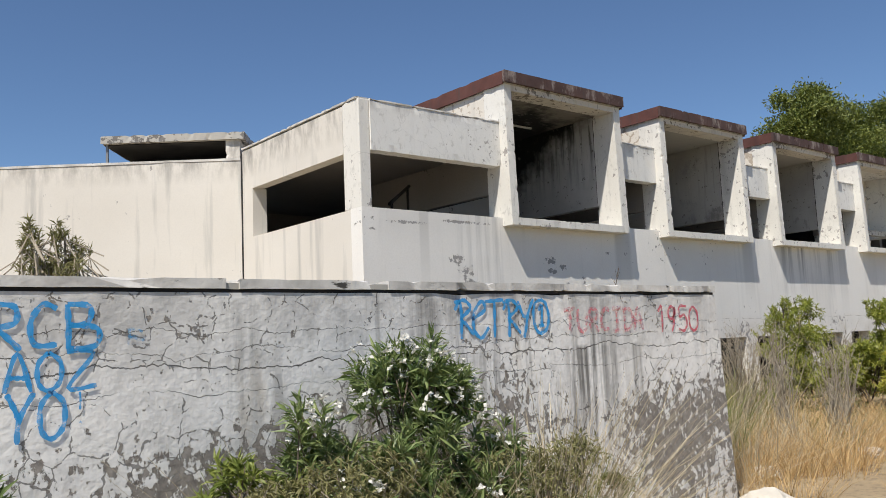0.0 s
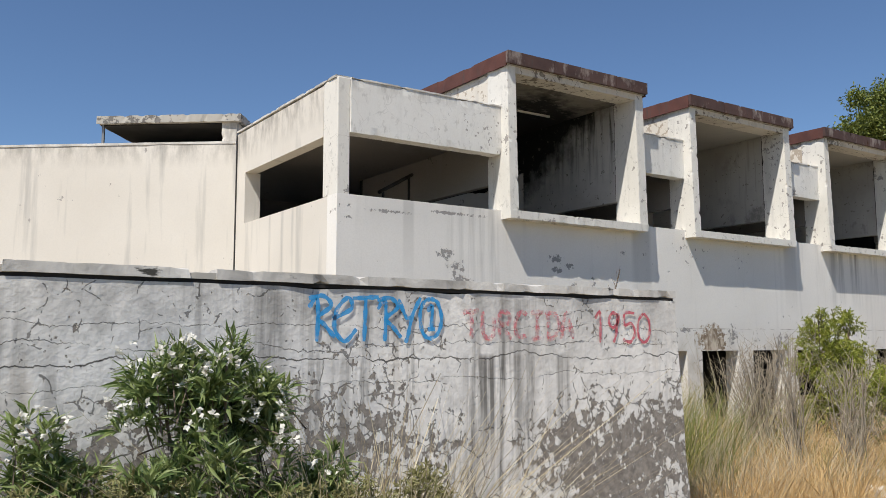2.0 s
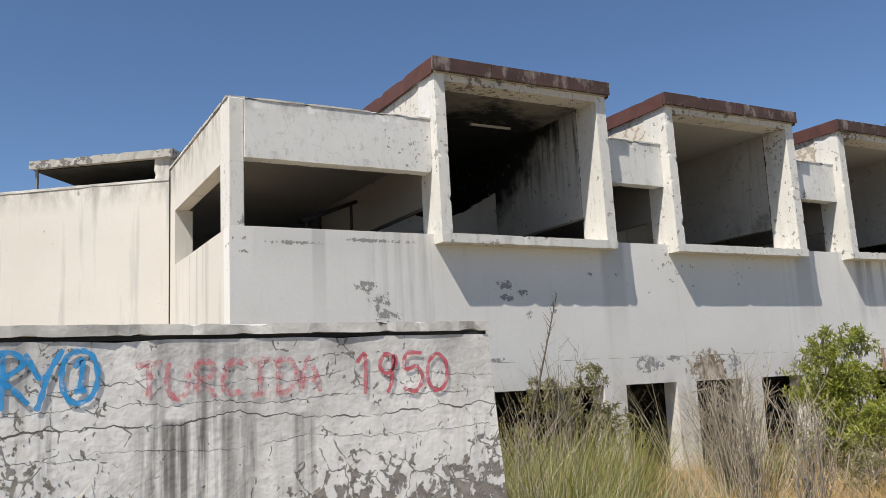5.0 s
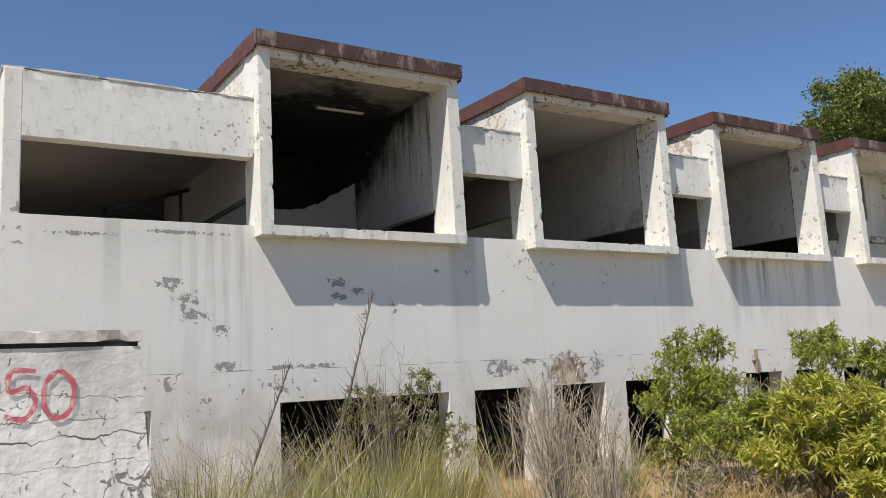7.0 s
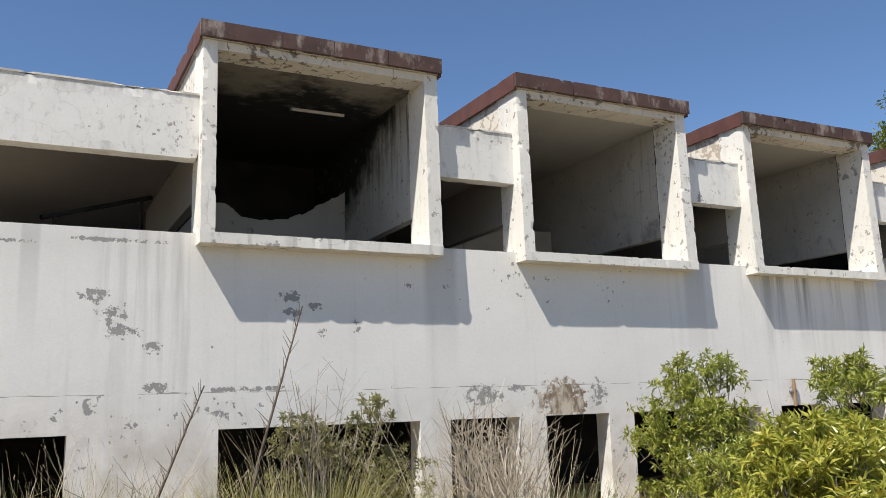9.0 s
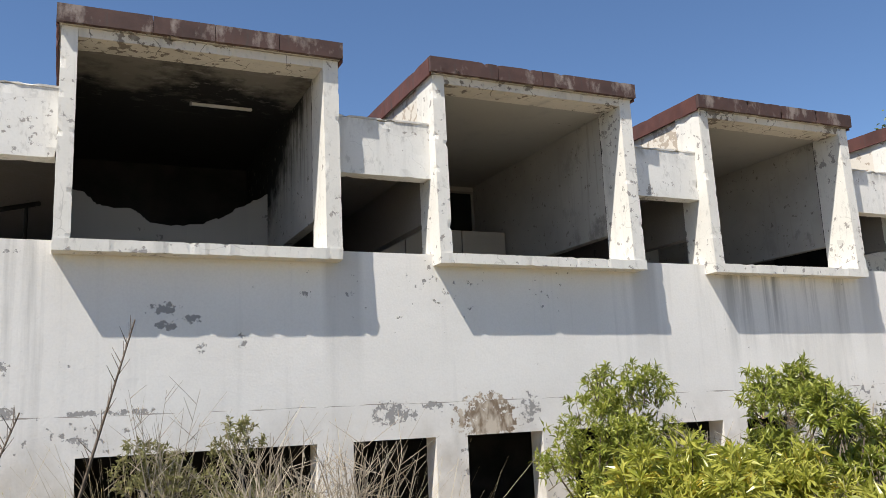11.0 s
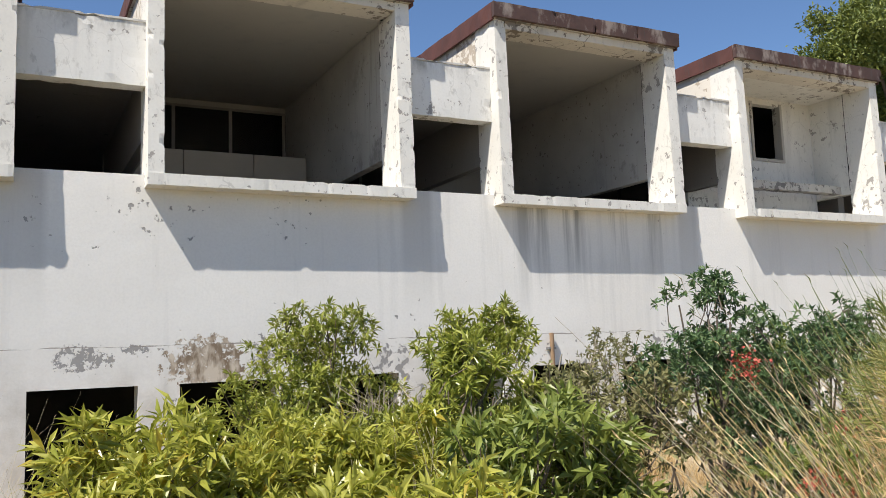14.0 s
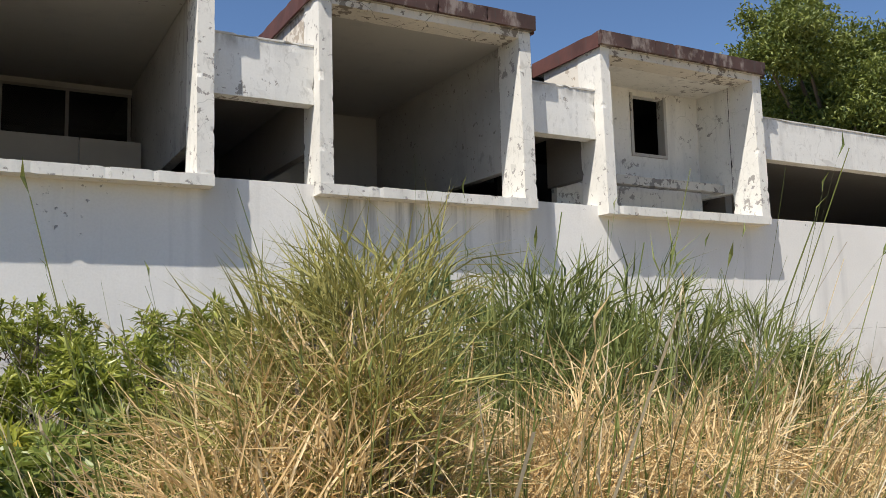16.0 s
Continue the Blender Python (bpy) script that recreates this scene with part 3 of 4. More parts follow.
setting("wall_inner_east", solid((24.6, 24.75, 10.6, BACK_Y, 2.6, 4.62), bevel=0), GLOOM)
# The black colour stands in for the unlit depth of the basement.
setting("wall_basement", solid((SIDE_X + 0.26, FAR_X, 12.5, 12.7, LOW, 2.35), bevel=0), CHAR_AND_SHADE, "basement wall with its darkness put into the colour")


def diagonal_wall():
    """The blank wall that turns away, with its roof canopy."""
    d, n = Vector((-0.79, 0.613, 0)).normalized(), Vector((0.613, 0.79, 0)).normalized()
    m = Matrix(((d.x, n.x, 0, SIDE_X), (d.y, n.y, 0, 13.31), (0, 0, 1, 0), (0, 0, 0, 1)))

    def turned(name, bm, mat, label=""):
        bmesh.ops.transform(bm, matrix=m, verts=bm.verts)
        if m.determinant() < 0:
            bmesh.ops.reverse_faces(bm, faces=bm.faces)
        return setting(name, bm, mat, label)

    turned("wall_diagonal", solid((0.02, 14, 0, 0.25, LOW, 4.86), bevel=0), CREAM, "blank cream wall streaked with dark run-off")
    turned("wall_coping_diagonal", worn(0.02, 14, -0.012, 0.262, 4.86, 4.90), CAP, "worn grey wall head")
    turned("wall_stair_head", worn(0.03, 0.28, 0.02, 2.2, 4.90, 5.24), CREAM)
    canopy = thing("roof_canopy", (0, 0, 0), "flat weathered concrete canopy slab over the roof stair", "canopy")
    # Two near-black sheets, under the slab and behind it, paint the canopy's shade.
    for nm, b, mat in (("slab", worn(-0.06, 2.42, -0.05, 2.3, 5.23, 5.36), ROUGH), ("post", solid((2.32, 2.36, 0.03, 0.07, 4.90, 5.23), bevel=0.004), STEEL), ("soffit_shade", solid((0.29, 2.38, 0.04, 2.0, 5.212, 5.227), bevel=0), CHAR_AND_SHADE), ("back_shade", solid((0.29, 2.3, 1.2, 1.3, 4.86, 5.21), bevel=0), CHAR_AND_SHADE)):
        bmesh.ops.transform(b, matrix=m, verts=b.verts)
        if m.determinant() < 0:
            bmesh.ops.reverse_faces(b, faces=b.faces)
        part(nm, b, mat, canopy)


diagonal_wall()
setting("trim_joint", solid((SIDE_X - 0.006, SIDE_X + 0.02, 13.29, 13.32, 0, 4.98), bevel=0), CHAR_AND_SHADE, "open dark joint between the walls")


# ---- projecting bays ----
def bay(x0, x1, burnt=False, depth=13.9, inner=INNER):
    fy, base, head = 9.40, 3.345, 5.63
    t = thing("window_bay", (x0, FRONT, base), "projecting white concrete bay with brown roof fascia and open front" if not burnt else "fire-blackened projecting concrete bay with brown roof fascia and open front", "window bay", "bays along the facade")
    inv = Matrix.Translation((-x0, -FRONT, -base))

    def p(name, bm, mat, label="", under=None):
        bmesh.ops.transform(bm, matrix=inv, verts=bm.verts)
        return part(name, bm, mat, under or t, label)

    def fin(a, b, inward):
        bm = worn(a, b, fy, 9.93, base + 0.115, head, 0.05, 0.003, 0.010)
        for v in bm.verts:
            k = (v.co.z - base) / (head - base)
            if v.co.y < 9.5:
                v.co.y += 0.05 * k
        return bm

    p("fin", fin(x0, x0 + 0.155, 1), TRIM)
    p("fin", fin(x1 - 0.175, x1, -1), TRIM)
    p("sill_slab", worn(x0 - 0.005, x1 + 0.005, fy - 0.01, 9.80, base, base + 0.118, 0.05, 0.003, 0.010), TRIM, "stained concrete sill slab")
    p("head_beam", worn(x0 + 0.157, x1 - 0.177, fy + 0.05, 9.80, 5.53, head - 0.002, 0.045, 0.004, 0.018), BEAM, "cracked concrete head beam")
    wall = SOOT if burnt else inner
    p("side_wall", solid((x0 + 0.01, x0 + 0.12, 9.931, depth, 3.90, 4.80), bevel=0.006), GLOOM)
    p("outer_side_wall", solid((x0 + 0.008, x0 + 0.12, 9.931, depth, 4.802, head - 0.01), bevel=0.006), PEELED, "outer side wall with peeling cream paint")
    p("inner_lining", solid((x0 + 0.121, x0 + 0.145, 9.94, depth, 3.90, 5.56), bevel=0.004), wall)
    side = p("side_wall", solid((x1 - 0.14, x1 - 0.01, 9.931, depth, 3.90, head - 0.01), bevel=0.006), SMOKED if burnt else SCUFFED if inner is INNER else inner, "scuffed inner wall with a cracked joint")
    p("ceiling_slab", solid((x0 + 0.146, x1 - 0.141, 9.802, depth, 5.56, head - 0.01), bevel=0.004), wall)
    p("joint", solid((x1 - 0.168, x1 - 0.120, 9.928, 9.945, 3.95, 5.56), bevel=0), CHAR_AND_SHADE, "open dark joint in the inner wall", side)
    p("joint", solid((x0 + 0.6 * (x1 - x0), x1 - 0.18, 9.79, 9.806, 5.535, 5.57), bevel=0), CHAR_AND_SHADE, "open dark joint in the inner wall", side)
    # roof with its fascia strips
    top = p("roof_slab", solid((x0 - 0.02, x1 + 0.02, fy + 0.02, depth + 0.2, head + 0.002, 5.80), bevel=0.01), ROUGH)
    cuts = [x0 - 0.05, x0 + 0.30 * (x1 - x0), x0 + 0.52 * (x1 - x0), x0 + 0.76 * (x1 - x0), x1 + 0.04]
    for a, b in zip(cuts, cuts[1:]):
        p("fascia_panel", worn(a + 0.003, b - 0.003, fy - 0.035, fy + 0.02, 5.638, 5.825, 0.045, 0.003, 0.010), FASCIA, "rain-bleached brown fascia panel", top)
    p("fascia_side", worn(x0 - 0.05, x0 - 0.02, fy + 0.021, depth + 0.2, 5.61, 5.825, 0.15, 0.003), FASCIA_SIDE, "red-brown side fascia", top)
    p("fascia_side", worn(x1 + 0.02, x1 + 0.05, fy + 0.021, depth + 0.2, 5.61, 5.825, 0.15, 0.003), FASCIA_SIDE, "red-brown side fascia", top)
    return t


bay(*BAYS[0], burnt=True)
bay(*BAYS[1])
bay(*BAYS[2])
bay(*BAYS[3], depth=10.75, inner=TRIM)


def broken_partition():
    """The wall with a burnt hole, at the back of the black bay."""
    bm = bmesh.new()
    edge = [(9.2, 4.72), (9.40, 4.68), (9.52, 4.55), (9.62, 4.50), (10.0, 4.49), (10.12, 4.40), (10.22, 4.31), (10.5, 4.29), (10.88, 4.31), (11.0, 4.38), (11.2, 4.44), (11.35, 4.56), (11.55, 4.66), (11.8, 4.81)]
    line = []
    for (a, b), (c, d) in zip(edge, edge[1:]):
        for k in range(5):
            f = k / 5
            line.append((a + (c - a) * f + random.uniform(-.008, .008), b + (d - b) * f + random.uniform(-.014, .014)))
    line.append(edge[-1])
    for (a, b), (c, d) in zip(line, line[1:]):
        q = [bm.verts.new(v) for v in ((a, 12.4, 2.6), (c, 12.4, 2.6), (c, 12.4, d), (a, 12.4, b), (a, 12.5, 2.6), (c, 12.5, 2.6), (c, 12.5, d), (a, 12.5, b))]
        bm.faces.new(q[:4]), bm.faces.new(q[:3:-1]), bm.faces.new((q[3], q[2], q[6], q[7]))
    bmesh.ops.remove_doubles(bm, verts=bm.verts, dist=0.0005)
    setting("wall_partition_broken", bm, INNER, "pale partition wall with a jagged burnt hole")


broken_partition()
setting("wall_burnt_back", solid((9.1, 11.95, 13.9, 14.0, 2.6, 5.6), bevel=0), CHAR_AND_SHADE, "charred back wall")


def end_wall():
    """Back walls of the other bays."""
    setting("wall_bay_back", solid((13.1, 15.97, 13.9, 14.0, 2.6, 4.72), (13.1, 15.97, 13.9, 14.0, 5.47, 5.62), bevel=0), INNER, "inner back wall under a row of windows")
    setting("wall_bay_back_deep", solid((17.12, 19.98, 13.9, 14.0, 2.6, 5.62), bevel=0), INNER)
    x0, x1 = 22.70, 23.34
    setting("wall_bay_back_near", solid((21.2, x0, 10.62, 10.75, 3.4, 5.6), (x1, 24.1, 10.62, 10.75, 3.4, 5.6), (x0, x1, 10.62, 10.75, 3.4, 4.55), (x0, x1, 10.62, 10.75, 5.46, 5.6), bevel=0), TRIM, "pale inner wall with a small square opening")
    setting("trim_opening", solid((x0 - 0.05, x0 + 0.004, 10.60, 10.76, 4.5, 5.5), (x1 - 0.004, x1 + 0.05, 10.60, 10.76, 4.5, 5.5), (x0, x1, 10.60, 10.76, 4.5, 4.552), bevel=0.004), ROUGH)
    setting("trim_beam", worn(21.2, 24.1, 10.12, 10.30, 3.93, 4.06), ROUGH, "rough concrete cross beam")
    # Added backing wall; the room's darkness is in its near-black colour.
    setting("wall_dark_backing", solid((21.2, 24.1, 12.2, 12.3, 2.6, 4.62), bevel=0), CHAR_AND_SHADE)


end_wall()


def inner_window():
    t = thing("inner_window", (14.5, 13.86, 4.72), "row of dark panes in pale frames above low boards", "window")
    inv = Matrix.Translation((-14.5, -13.86, -4.72))

    def p(name, b, mat):
        bmesh.ops.transform(b, matrix=inv, verts=b.verts)
        part(name, b, mat, t)
    xs = [13.12, 14.08, 14.94, 15.79]
    for a in xs:
        p("mullion", solid((a - 0.025, a + 0.025, 13.86, 13.9, 4.72, 5.47), bevel=0.004), FRAME)
    p("head_rail", solid((13.14, 15.8, 13.862, 13.898, 5.43, 5.47), bevel=0.004), FRAME)
    for a, b in zip(xs, xs[1:]):
        p("pane", solid((a + 0.025, b - 0.025, 13.878, 13.884, 4.72, 5.43), bevel=0), GLASS)


inner_window()


def low_boards(xs, y, top):
    for a, b in zip(xs, xs[1:]):
        ob = part("board_panel", solid((a + 0.006, b - 0.006, y, y + 0.05, 2.6, top), bevel=0.006), BOARD)
        tagged(ob, "low pale board panel standing on the floor", "panel", "low boards in the bay")


low_boards([13.2, 14.03, 15.01, 15.8], 12.75, 4.50)
low_boards([17.2, 18.0], 13.0, 4.3)


def lamp_batten():
    t = thing("ceiling_batten", (10.56, 11.05, 5.5), "broken pale fluorescent batten under the sooty ceiling", "lamp")
    part("batten", solid((0, 0.74, -0.02, 0.02, 0.02, 0.055), bevel=0.006), TUBE, t)
    part("end_cap", solid((-0.02, 0.001, -0.032, 0.032, 0.014, 0.058), bevel=0.004), STEEL, t)


lamp_batten()


def inner_rail(x, y, run):
    """A pale handrail wedge seen through the strip window."""
    t = thing("stair_rail", (x, y, 2.6), "dark steel rail on two posts inside the building", "railing")
    s = Soup()
    s.tube([(0, 0, 1.15), (run, 1.2, 1.75)], 0.03, 0.03, 8)
    part("handrail", s.mesh("handrail"), CHAR_AND_SHADE, t)
    for f in (0.1, 0.9):
        s = Soup()
        s.tube([(run * f, 1.2 * f, 0), (run * f, 1.2 * f, 1.15 + 0.6 * f)], 0.022, 0.022, 8)
        part("post", s.mesh("post"), CHAR_AND_SHADE, t)


inner_rail(7.6, 10.6, 1.3)


# pipe stub on the facade
def drain_pipe():
    t = thing("drain_pipe", (17.83, FRONT - 0.05, 1.4), "short rusty drain pipe fixed to the white wall", "pipe")
    s = Soup()
    s.tube([(0, 0, 0), (0, 0, 0.40)], 0.027, 0.027, 10)
    part("pipe", s.mesh("pipe"), RUST, t)
    part("bracket", solid((-0.055, 0.055, -0.01, 0.06, 0.2, 0.23), bevel=0.004), STEEL, t)


drain_pipe()

# ---- yard wall ----
def yard_wall():
    bm = worn(-14, 6.63, 4.33, 4.58, -0.4, 1.877, 0.22, 0.004, 0.01)
    for v in bm.verts:
        if v.co.x > 6.2:
            v.co.x += 0.075 * max(0, 1.885 - v.co.z)
    setting("wall_yard", bm, YARD, "old cracked boundary wall with flaking render and graffiti")
    for a, b in ((-14, 1.98), (2.06, 2.93), (3.07, 6.635)):
        setting("coping", worn(a, b, 4.319, 4.62, 1.898, 1.952, 0.05, 0.004, 0.014), CAP, "weathered concrete coping with broken edges")
    setting("coping_bed", worn(-14, 6.62, 4.336, 4.60, 1.876, 1.8985, 0.08, 0.003, 0.0), CHAR_AND_SHADE, "dark open joint under the coping")
    setting("coping_core", worn(1.97, 3.08, 4.33, 4.60, 1.897, 1.93, 0.04, 0.008, 0.03), ROUGH, "broken coping core")


yard_wall()


# graffiti: each letter a few strokes in a unit box, x to the right and z up
GLYPHS = {
    "R": (((.1, 0), (.12, 1)), ((.12, 1), (.6, .95), (.62, .6), (.15, .5)), ((.15, .5), (.75, 0))),
    "E": (((.7, .95), (.25, .9), (.12, .5), (.2, .1), (.75, .05)), ((.15, .5), (.6, .52))),
    "T": (((0, .95), (.8, 1)), ((.4, 1), (.42, 0))),
    "Y": (((.05, 1), (.4, .45)), ((.8, 1), (.4, .45), (.35, -.05))),
    "C": (((.75, .9), (.4, 1), (.1, .6), (.2, .12), (.75, .1)), ),
    "B": (((.15, 0), (.12, 1)), ((.12, 1), (.7, .95), (.65, .58), (.15, .52)), ((.15, .52), (.9, .45), (.85, .05), (.1, 0))),
    "A": (((.05, 0), (.4, 1), (.8, 0)), ((.18, .38), (.65, .36))),
    "O": (((.4, 1), (.1, .7), (.12, .2), (.42, 0), (.75, .25), (.75, .75), (.4, 1)), ),
    "Z": (((.05, 1), (.85, .95), (.1, .05), (.95, .08)), ),
    "!": (((.4, 1), (.38, .35)), ((.38, .1), (.38, .0))),
    "1": (((.32, .8), (.6, 1), (.58, 0)), ),
    "9": (((.75, .9), (.4, 1), (.2, .7), (.45, .5), (.75, .75), (.7, .95), (.6, .3), (.45, 0))  ,),
    "5": (((.8, 1), (.25, 1), (.2, .6), (.6, .65), (.8, .35), (.55, .02), (.1, .1)), ),
    "0": (((.45, 1), (.15, .75), (.12, .25), (.42, 0), (.75, .2), (.78, .75), (.45, 1)), ),
    "U": (((.1, 1), (.12, .25), (.4, 0), (.7, .2), (.72, .8)), ),
    "I": (((.1, 1), (.8, 1)), ((.45, 1), (.42, 0)), ((.1, 0), (.8, 0))),
    "D": (((.2, 0), (.18, .95)), ((0, 1), (.6, .95), (.85, .5), (.5, .05), (.1, 0))),
    "@": (((.5, 1.04), (.16, .9), (.02, .5), (.18, .08), (.5, -.04), (.84, .12), (.98, .5), (.82, .92), (.5, 1.04)), ((.36, .68), (.56, .84), (.52, .2)), ((.36, .2), (.68, .22))),
    "r": (((.02, .72), (.3, .98), (.36, .5), (.32, -.12)), ((.0, .95), (.55, 1.02), (.85, .78), (.35, .48), (.6, .3), (1.0, -.02))),
    "e": (((.02, .45), (.75, .72), (.62, 1.0), (.2, .7), (.1, .2), (.5, -.12), (.95, .2)), ),
    "t": (((-.1, .98), (.95, 1.04)), ((.42, 1.0), (.4, .4), (.36, -.12))),
    "y": (((.0, 1.0), (.3, .55), (.5, .5)), ((.95, 1.06), (.6, .6), (.42, .1), (.3, -.16))),
    ".": (((.3, .95), (.31, .45)), ((.3, .12), (.32, .06))),
    ";": (((.1, .95), (.15, .5), (.1, .1)), ((.1, .9), (.6, .75), (.2, .45)), ((.15, .45), (.7, .3))),
}


def smooth(pts, n=5):
    out = []
    for k in range(len(pts) - 1):
        p = [Vector(pts[max(0, min(len(pts) - 1, k + j))]) for j in (-1, 0, 1, 2)]
        for i in range(n):
            t = i / n
            out.append(0.5 * (2 * p[1] + (p[2] - p[0]) * t + (2 * p[0] - 5 * p[1] + 4 * p[2] - p[3]) * t * t + (3 * p[1] - p[0] - 3 * p[2] + p[3]) * t ** 3))
    return out + [Vector(pts[-1])]


def graffiti(word, x0, x1, z0, z1, pen, mat, label, lean=0.0):
    t = thing("graffiti", (x0, 4.325, z0), label, "graffiti")
    step = (x1 - x0) / len(word)
    for i, ch in enumerate(word):
        if ch == " ":
            continue
        letter = None
        for j, stroke in enumerate(GLYPHS[ch]):
            s = Soup()
            pts = smooth(stroke) if len(stroke) > 2 else smooth([stroke[0], ((stroke[0][0] + stroke[1][0]) / 2 + .02, (stroke[0][1] + stroke[1][1]) / 2), stroke[1]])
            q = [Vector((step * (i - 0.02 + p.x * 1.12), (z1 - z0) * p.y + lean * step * (i + p.x))) for p in pts]
            vs, n, off = [], len(q), -0.0035 - 0.0006 * j
            for k, p in enumerate(q):
                d = (q[min(k + 1, n - 1)] - q[max(k - 1, 0)]).normalized()
                w = pen * (0.5 + 0.1 * math.sin(k * 1.7 + i)) * (0.75 if k in (0, n - 1) else 1)
                vs += [(p.x - d.y * w, off, p.y + d.x * w), (p.x + d.y * w, off, p.y - d.x * w)]
            s.add(vs, [(2 * k, 2 * k + 1, 2 * k + 3, 2 * k + 2) for k in range(n - 1)])
            ob = part("stroke" if letter else "letter", s.mesh("stroke"), mat, letter or t)
            letter = letter or ob


graffiti("RCB", 0.82, 1.30, 1.60, 1.815, 0.027, BLUE, "blue spray-painted letters RCB on the old wall")
graffiti("AOZ", 0.88, 1.29, 1.405, 1.585, 0.022, BLUE, "blue spray-painted letters AOZ on the old wall")
graffiti("YO", 0.89, 1.17, 1.18, 1.40, 0.024, BLUE, "blue spray-painted letters YO on the old wall")
graffiti(".", 1.18, 1.30, 1.23, 1.40, 0.010, BLUE, "thin blue sprayed stroke above a dot")
graffiti(";", 1.44, 1.56, 1.60, 1.70, 0.014, BLUE_THIN, "faint blue spray marks on the old wall")
graffiti("retry@", 3.60, 4.48, 1.60, 1.825, 0.025, BLUE, "blue spray-painted word RETRYO on the old wall")
graffiti("TURCIDA", 4.66, 5.60, 1.59, 1.765, 0.031, RED_THIN, "faded red spray-painted word on the old wall")
graffiti("1950", 5.74, 6.36, 1.565, 1.775, 0.022, RED, "red spray-painted number 1950 on the old wall")


# ---- plants ----
def ball(rng, n):
    v = rng.normal(size=(n, 3))
    return v / np.linalg.norm(v, axis=1, keepdims=True)


def lumps_tips(rng, lumps, tips):
    """Points in the outer part of several ellipsoids, with their outward way."""
    small = []
    for l in lumps:
        # each lump is a cluster of tufts with gaps between them
        u = ball(rng, 13)
        u[:, 2] = np.abs(u[:, 2]) * 1.1 - 0.25
        for v, f in zip(u, rng.uniform(0.26, 0.46, 13)):
            c = np.array(l[:3]) + v * np.array((l[3], l[3], l[4])) * rng.uniform(0.62, 1.0)
            small.append((*c, l[3] * f, l[4] * f))
    lumps = small + [(l[0], l[1], l[2], l[3] * 0.6, l[4] * 0.6) for l in lumps]
    vol = np.array([l[3] * l[4] for l in lumps])
    ps, ds = [], []
    for l, k in zip(lumps, (vol / vol.sum() * tips).astype(int) + 1):
        u = ball(rng, k)
        u[:, 2] = np.where(u[:, 2] < -0.45, -u[:, 2], u[:, 2])
        r = rng.uniform(0.25, 1.0, k) ** 0.45 * rng.uniform(0.82, 1.16, k)
        ps.append(np.array(l[:3]) + u * r[:, None] * np.array((l[3], l[3], l[4])))
        ds.append(u + (0, 0, 0.45))
    return np.concatenate(ps), np.concatenate(ds)


def bush(name, x, y, lumps, tips, per, length, width, mat, label, seed, category="bush", spread=0.75, gap=0.02, stems=9, wood=BARK, flowers=None, fruit=None):
    """A shrub: stems from the ground and whorls of leaves at the tips of its twigs."""
    rng = np.random.default_rng(seed)
    z = ground_z(x, y) - 0.03
    t = thing(name, (x, y, z), label, category)
    ps, ds = lumps_tips(rng, lumps, tips)
    ok = ps[:, 2] > 0.03
    ps, ds = ps[ok], ds[ok]
    s = Soup()
    for l in lumps:
        for _ in range(max(2, stems // len(lumps))):
            e = np.array(l[:3]) + rng.normal(size=3) * (l[3] * 0.4, l[3] * 0.4, l[4] * 0.4)
            b = rng.normal(size=3) * (0.12, 0.12, 0)
            m = (b + e) / 2 + rng.normal(size=3) * 0.06
            s.tube([b, m, e], 0.016, 0.006)
    for i in rng.choice(len(ps), min(len(ps), 160), replace=False):
        d = ds[i] / np.linalg.norm(ds[i])
        s.tube([ps[i] - d * 0.22 - (0, 0, 0.06), ps[i]], 0.005, 0.002, 3)
    part("branchwork", s.mesh("branchwork"), wood, t)
    s = Soup()
    n = len(ps)
    p = np.repeat(ps, per, 0) - np.repeat(ds, per, 0) * rng.uniform(0, gap * 2, (n * per, 1))
    d = np.repeat(ds / np.linalg.norm(ds, axis=1, keepdims=True), per, 0) * (1 - spread) + ball(rng, n * per) * spread
    s.leaves(p, d, length * rng.uniform(0.65, 1.2, n * per), width * rng.uniform(0.75, 1.2, n * per), rng)
    part("foliage", s.mesh("foliage"), mat, t)
    for nm, spec in (("blossom", flowers), ("fruit", fruit)):
        if spec:
            count, each, size, m2 = spec
            s = Soup()
            top = ps[np.argsort(-(ps[:, 2] * (1 if nm == "blossom" else 0.2) - ps[:, 1] * 0.8 + rng.uniform(0, 0.5, n)))[: count * 5]]
            for c in top[rng.choice(len(top), count, replace=False)]:
                k = each
                q = c + ((0, -0.05, 0.06) if nm == "blossom" else (-0.08, -0.16, 0.02)) + rng.normal(size=(k, 3)) * size * (1.4 if nm == "blossom" else 2.3)
                for j in range(5 if nm == "blossom" else 3):
                    s.leaves(q, ball(rng, k) + (0, 0, 0.4), size, size * 0.75, rng, 0.1)
            tagged(part(nm, s.mesh(nm), m2, t), "", "", "", "stuff")
    return t


# oleander against the yard wall
bush("oleander_bush", 2.85, 3.72, [(.05, 0, 0.75, .40, .45), (-.15, .1, 1.2, .2, .3), (.08, .05, 1.28, .2, .3), (.28, .1, 1.1, .2, .32), (-.7, .05, 1.0, .13, .3), (-.45, -.05, .6, .3, .35), (.55, .05, .75, .2, .3), (.1, -.15, .4, .5, .35), (-.35, -.1, .75, .33, .3), (.5, -.1, .6, .33, .3), (-.8, -.05, .55, .3, .3)], 880, 11, 0.125, 0.019, OLEANDER,
     "dark green oleander bush with white flowers against the old wall", 3, spread=0.52, flowers=(42, 5, 0.030, PETAL))
